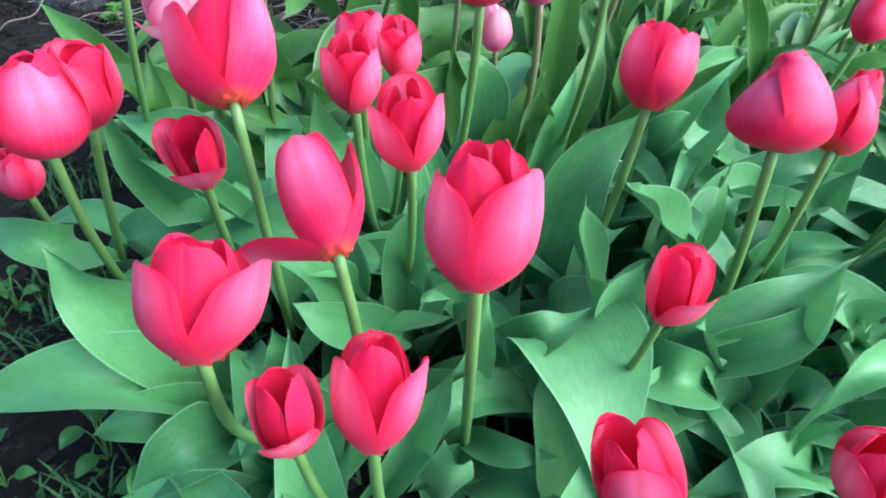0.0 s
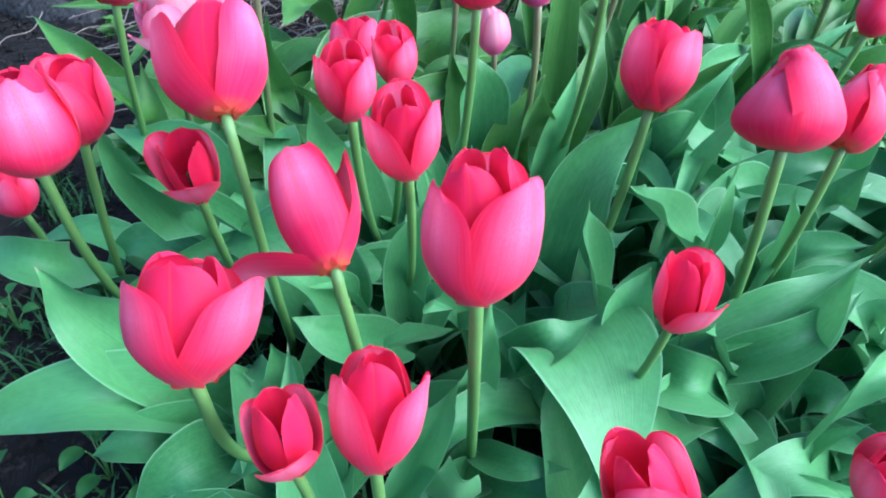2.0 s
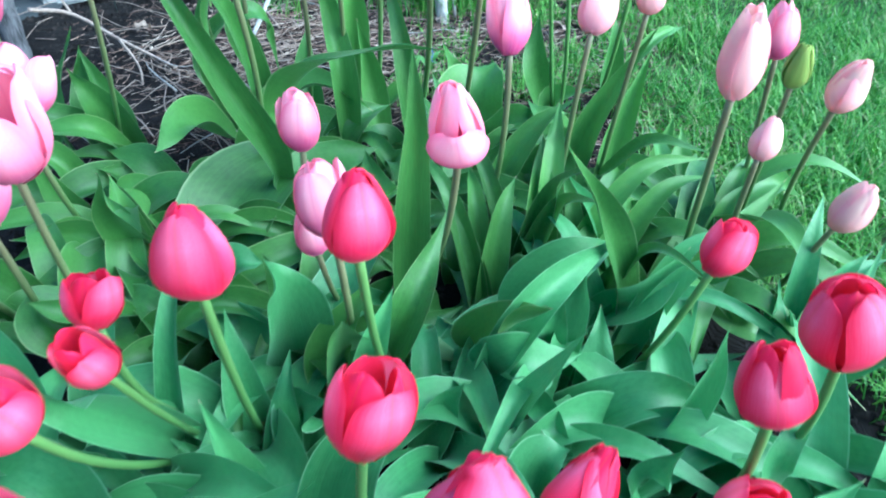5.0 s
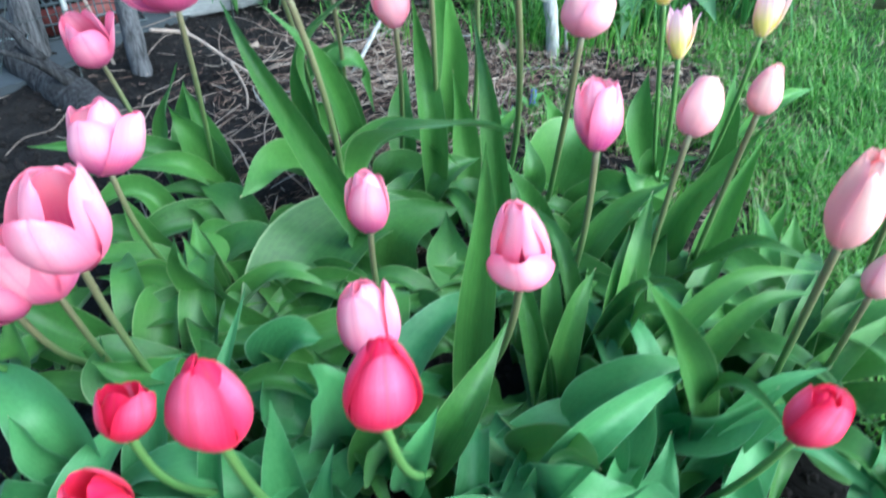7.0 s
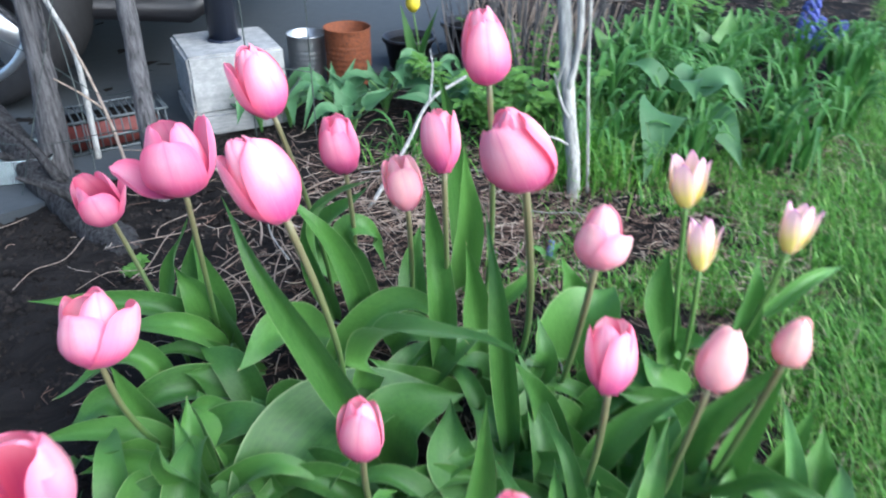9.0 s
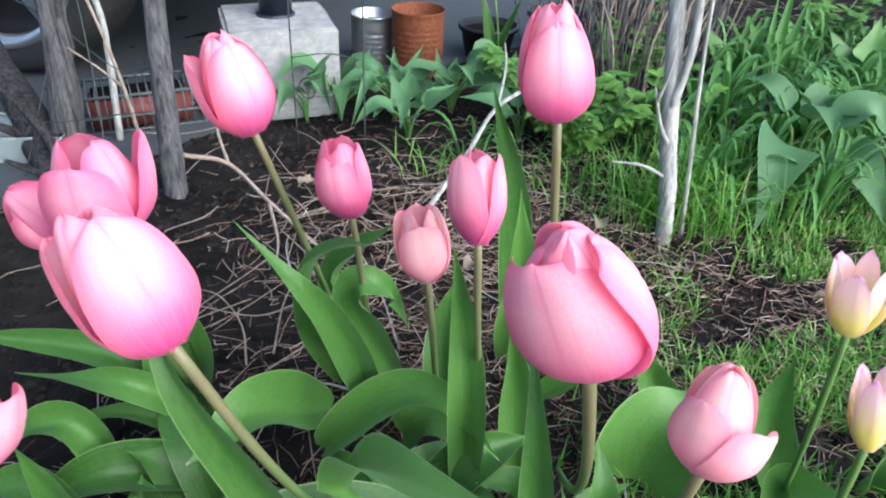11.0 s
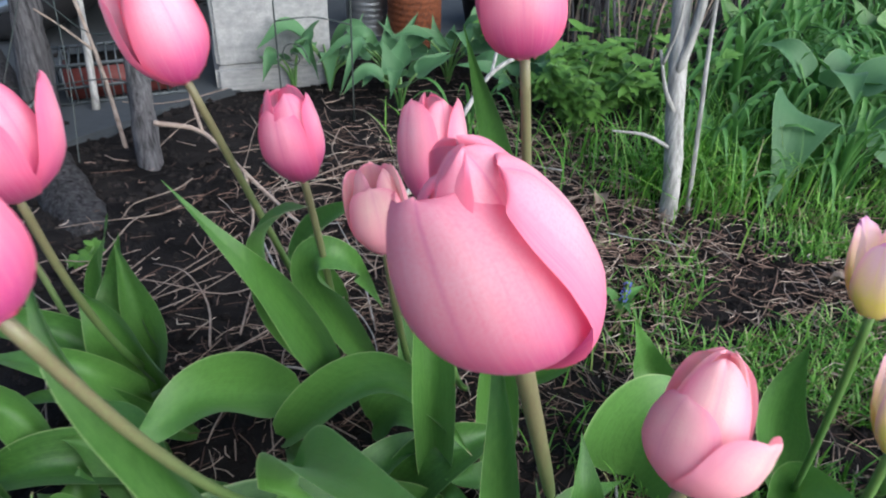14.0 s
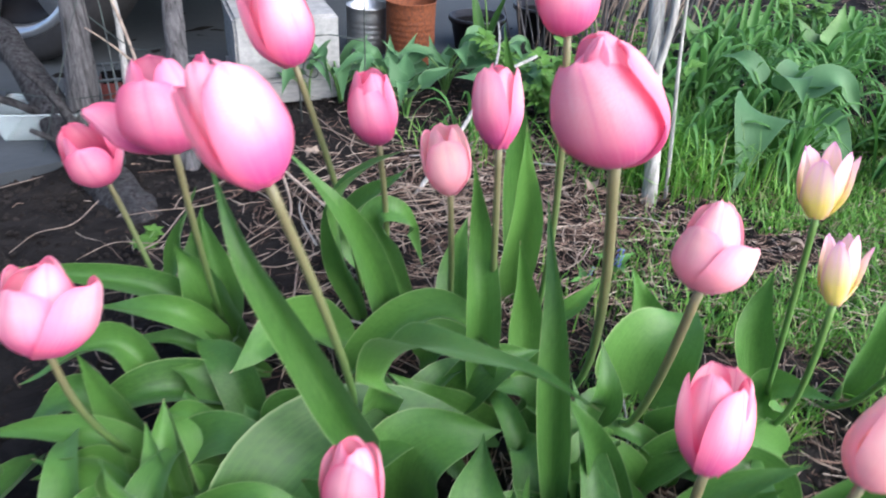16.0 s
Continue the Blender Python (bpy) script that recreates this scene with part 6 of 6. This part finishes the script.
def brown_shrub(x, y, count, height, seed):
    r = random.Random(seed)
    foot = Vector((x, y, lift(x, y) - 0.004))
    ob = thing("dry_shrub", foot, "shrub of many thin bare brown-grey stems", "shrub", "bare shrubs behind the bed")
    for i in range(count):
        a, b = r.uniform(-0.07, 0.07), r.uniform(-0.05, 0.05)
        part("stem", tube([(a, b, 0), (a * 1.6 + r.uniform(-0.02, 0.02), b * 1.5, height * 0.5), (a * 2.4 + r.uniform(-0.04, 0.04), b * 2, height * r.uniform(0.8, 1.1))], r.uniform(0.0018, 0.004), 0.0012, 8, 6), BARK if i % 3 else STRAW, ob)


brown_shrub(0.28, 2.42, 22, 0.42, 1)
brown_shrub(0.42, 2.60, 18, 0.42, 2)
brown_shrub(0.12, 2.52, 10, 0.34, 3)
brown_shrub(0.34, 2.22, 24, 0.36, 4)
brown_shrub(0.22, 2.30, 18, 0.34, 5)
brown_shrub(0.47, 2.44, 22, 0.40, 6)
brown_shrub(0.33, 2.85, 24, 0.45, 7)


def hyacinth(x, y, height, length, seed):
    """A spike of small blue florets on a green stalk with narrow leaves."""
    r = random.Random(seed)
    foot = Vector((x, y, lift(x, y) - 0.004))
    ob = thing("grape_hyacinth", foot, "blue hyacinth spike among green leaves", "hyacinth", "blue hyacinths")
    top = Vector((r.uniform(-0.02, 0.02), r.uniform(-0.02, 0.02), height))
    part("stem", tube([(0, 0, 0), top * 0.5, top], 0.0022, 0.0018, 8, 6), STEM["red"], ob)
    rad = length * 0.17
    for i in range(60 if length > 0.05 else 22):
        u = i / (60 if length > 0.05 else 22)
        a = i * 2.4
        w = rad * (0.5 + 0.5 * math.sin(math.pi * (0.15 + 0.8 * u)))
        c = top * (1 - length / height * (1 - u)) + Vector((math.cos(a) * w, math.sin(a) * w, r.uniform(-0.003, 0.003)))
        bm = bmesh.new()
        bmesh.ops.create_icosphere(bm, subdivisions=1, radius=rad * 0.30, matrix=Matrix.Translation(c) @ Matrix.Diagonal((1, 1, 1.25, 1)))
        part("floret", bm, BLUEFLO, ob)
    for k in range(3):
        d = Vector((math.cos(2.1 * k + seed), math.sin(2.1 * k + seed), 0))
        part("leaf", leaf_sheet([foot, foot + d * height * 0.3 + Vector((0, 0, height * 0.6)), foot + d * height * 0.8 + Vector((0, 0, height * 0.7))], 0.012, foot, r, 0.5, 0.02, n=8, k=2), BLADE, ob)


for i, (x, y, h, ln) in enumerate(((1.14, 2.60, 0.22, 0.13), (1.21, 2.62, 0.16, 0.10), (1.26, 2.64, 0.14, 0.09), (1.52, 2.78, 0.16, 0.09), (1.58, 2.90, 0.18, 0.1), (0.345, 1.40, 0.05, 0.03), (0.30, 1.36, 0.035, 0.015))):
    hyacinth(x, y, h, ln, i)


def yellow_flower(x, y, height):
    foot = Vector((x, y, lift(x, y) - 0.004))
    ob = thing("yellow_tulip", foot, "small yellow tulip on a thin green stem", "tulip")
    top = Vector((-0.01, 0, height))
    part("stem", tube([(0, 0, 0), top * 0.5 + Vector((0.01, 0, 0)), top], 0.003, 0.0024, 8, 6), STEM["red"], ob)
    r = random.Random(8)
    for i in range(6):
        bm = petal_sheet(0.05, 0.02, radians(60 * i), 1.05, 0.2, 1.0 if i % 2 == 0 else 0.84, 0, r, 10, 8)
        bmesh.ops.translate(bm, vec=top, verts=bm.verts)
        part("petal", bm, YELLOW, ob)
    for k in range(2):
        d = Vector((math.cos(2.6 * k), math.sin(2.6 * k), 0))
        part("leaf", leaf_sheet([foot, foot + d * 0.03 + Vector((0, 0, 0.12)), foot + d * 0.06 + Vector((0, 0, 0.22))], 0.03, foot, r, 0.5, 0.04, n=10, k=4), LEAF, ob)


yellow_flower(0.00, 2.34, 0.20)


def crumpled_sack(x, y, size, seed):
    """A pale bag that has slumped into folds."""
    ob = thing("sack", (x, y, lift(x, y)), "pale grey crumpled plastic sack on the ground", "sack")
    bm = bmesh.new()
    bmesh.ops.create_uvsphere(bm, u_segments=36, v_segments=20, radius=1.0)
    for v in bm.verts:
        d = 1 + 0.22 * noise.noise(v.co * 2.1 + Vector((seed, 0, 0))) + 0.10 * noise.noise(v.co * 6.0)
        v.co = Vector((v.co.x * size * d, v.co.y * size * 0.7 * d, max(0.0, (v.co.z + 0.72) * size * 0.62 * d)))
    part("bag", bm, SACK, ob)
    part("tie", tube([(0, 0, size * 1.0), (0.01, 0, size * 1.12), (0.035, 0.01, size * 1.2)], 0.012, 0.004, 8, 8), SACK, ob, "gathered neck of the bag")


crumpled_sack(0.70, 3.52, 0.10, 3.0)
can(0.87, 3.66, 0.010, 0.072, 0.11, BRASS, "gold-coloured ribbed tin standing in the litter", 6, 3)


def plant_tag(x, y, height, width, material, label):
    """A flat plastic tag on a thin stake."""
    ob = thing("plant_tag", (x, y, lift(x, y) - 0.01), label, "plant tag", "plastic tags in the bed")
    part("stake", box(0.006, 0.003, height * 0.6, 0.0008), material, ob)
    part("plate", box(width, 0.003, height * 0.45, 0.0012, height * 0.6), material, ob)


plant_tag(0.40, 3.33, 0.16, 0.045, SACK, "white plastic plant tag on a stake")
plant_tag(0.51, 3.50, 0.15, 0.050, TURQUOISE, "turquoise plastic plant tag on a stake")


def wire_support(x, y):
    """A thin wire frame whose arms end in curls."""
    ob = thing("wire_support", (x, y, lift(x, y) - 0.01), "thin dark green wire plant support with curled arms", "plant support")
    part("upright", tube([(0, 0, 0), (0, 0, 0.2), (0.0, 0.0, 0.42)], 0.0016, 0.0016, 6, 6), WIRE, ob)
    curl = [(0.028 * (1 - t / 14) * math.cos(t * 0.75) + 0.03, 0, 0.13 + 0.028 * (1 - t / 14) * math.sin(t * 0.75)) for t in range(13)]
    part("curl", tube(curl, 0.0013, 0.0013, 48, 5), WIRE, ob)
    part("upright", tube([(0.13, 0.03, 0), (0.13, 0.03, 0.2), (0.13, 0.03, 0.42)], 0.0016, 0.0016, 6, 6), WIRE, ob)
    part("crossbar", tube([(0, 0, 0.19), (0.065, 0.015, 0.2), (0.13, 0.03, 0.19)], 0.0013, 0.0013, 8, 5), WIRE, ob)


wire_support(-0.30, 1.80)


def fence_wire(points):
    p0 = Vector(points[0])
    ob = mesh_object("fence_wire", tube([Vector(p) - p0 for p in points], 0.0011, 0.0011, 20, 5), WIRE)
    ob.location = p0
    tagged(ob, "thin slack dark wire strung between the dead limbs", "wire", "slack wires at the edge of the bed")


fence_wire([(-0.95, 1.52, 0.13), (-0.80, 1.55, 0.12), (-0.66, 1.56, 0.11), (-0.50, 1.58, 0.14), (-0.43, 1.56, 0.15)])
fence_wire([(-0.80, 1.62, 0.34), (-0.66, 1.64, 0.26), (-0.54, 1.62, 0.2), (-0.45, 1.6, 0.22)])
fence_wire([(-0.70, 1.50, -0.02), (-0.66, 1.56, 0.14), (-0.62, 1.62, 0.30), (-0.58, 1.68, 0.46)])
fence_wire([(-0.52, 1.50, -0.02), (-0.56, 1.58, 0.14), (-0.62, 1.66, 0.32), (-0.66, 1.7, 0.44)])


def fallen_leaf(x, y, size, seed):
    r = random.Random(seed)
    foot = Vector((x, y, lift(x, y) + 0.03))
    a = r.uniform(0, 6.28)
    d = Vector((math.cos(a), math.sin(a), 0))
    ob = mesh_object("dead_leaf", leaf_sheet([foot - d * size * 0.5, foot + Vector((0, 0, 0.008)), foot + d * size * 0.5], size * 0.7, foot, r, 0.5, 0.15, face=(0, 0, 1), n=8, k=4, shape=0.9), DEADLEAF)
    ob.location = foot
    tagged(ob, "curled brown dead leaf on the grass", "dead leaf", "dead leaves")


for i, (x, y, sz) in enumerate(((1.15, 1.83, 0.06), (1.02, 2.1, 0.04), (0.62, 1.5, 0.03), (0.30, 1.62, 0.03), (0.12, 1.45, 0.025), (-0.2, 1.6, 0.03))):
    fallen_leaf(x, y, sz, i)
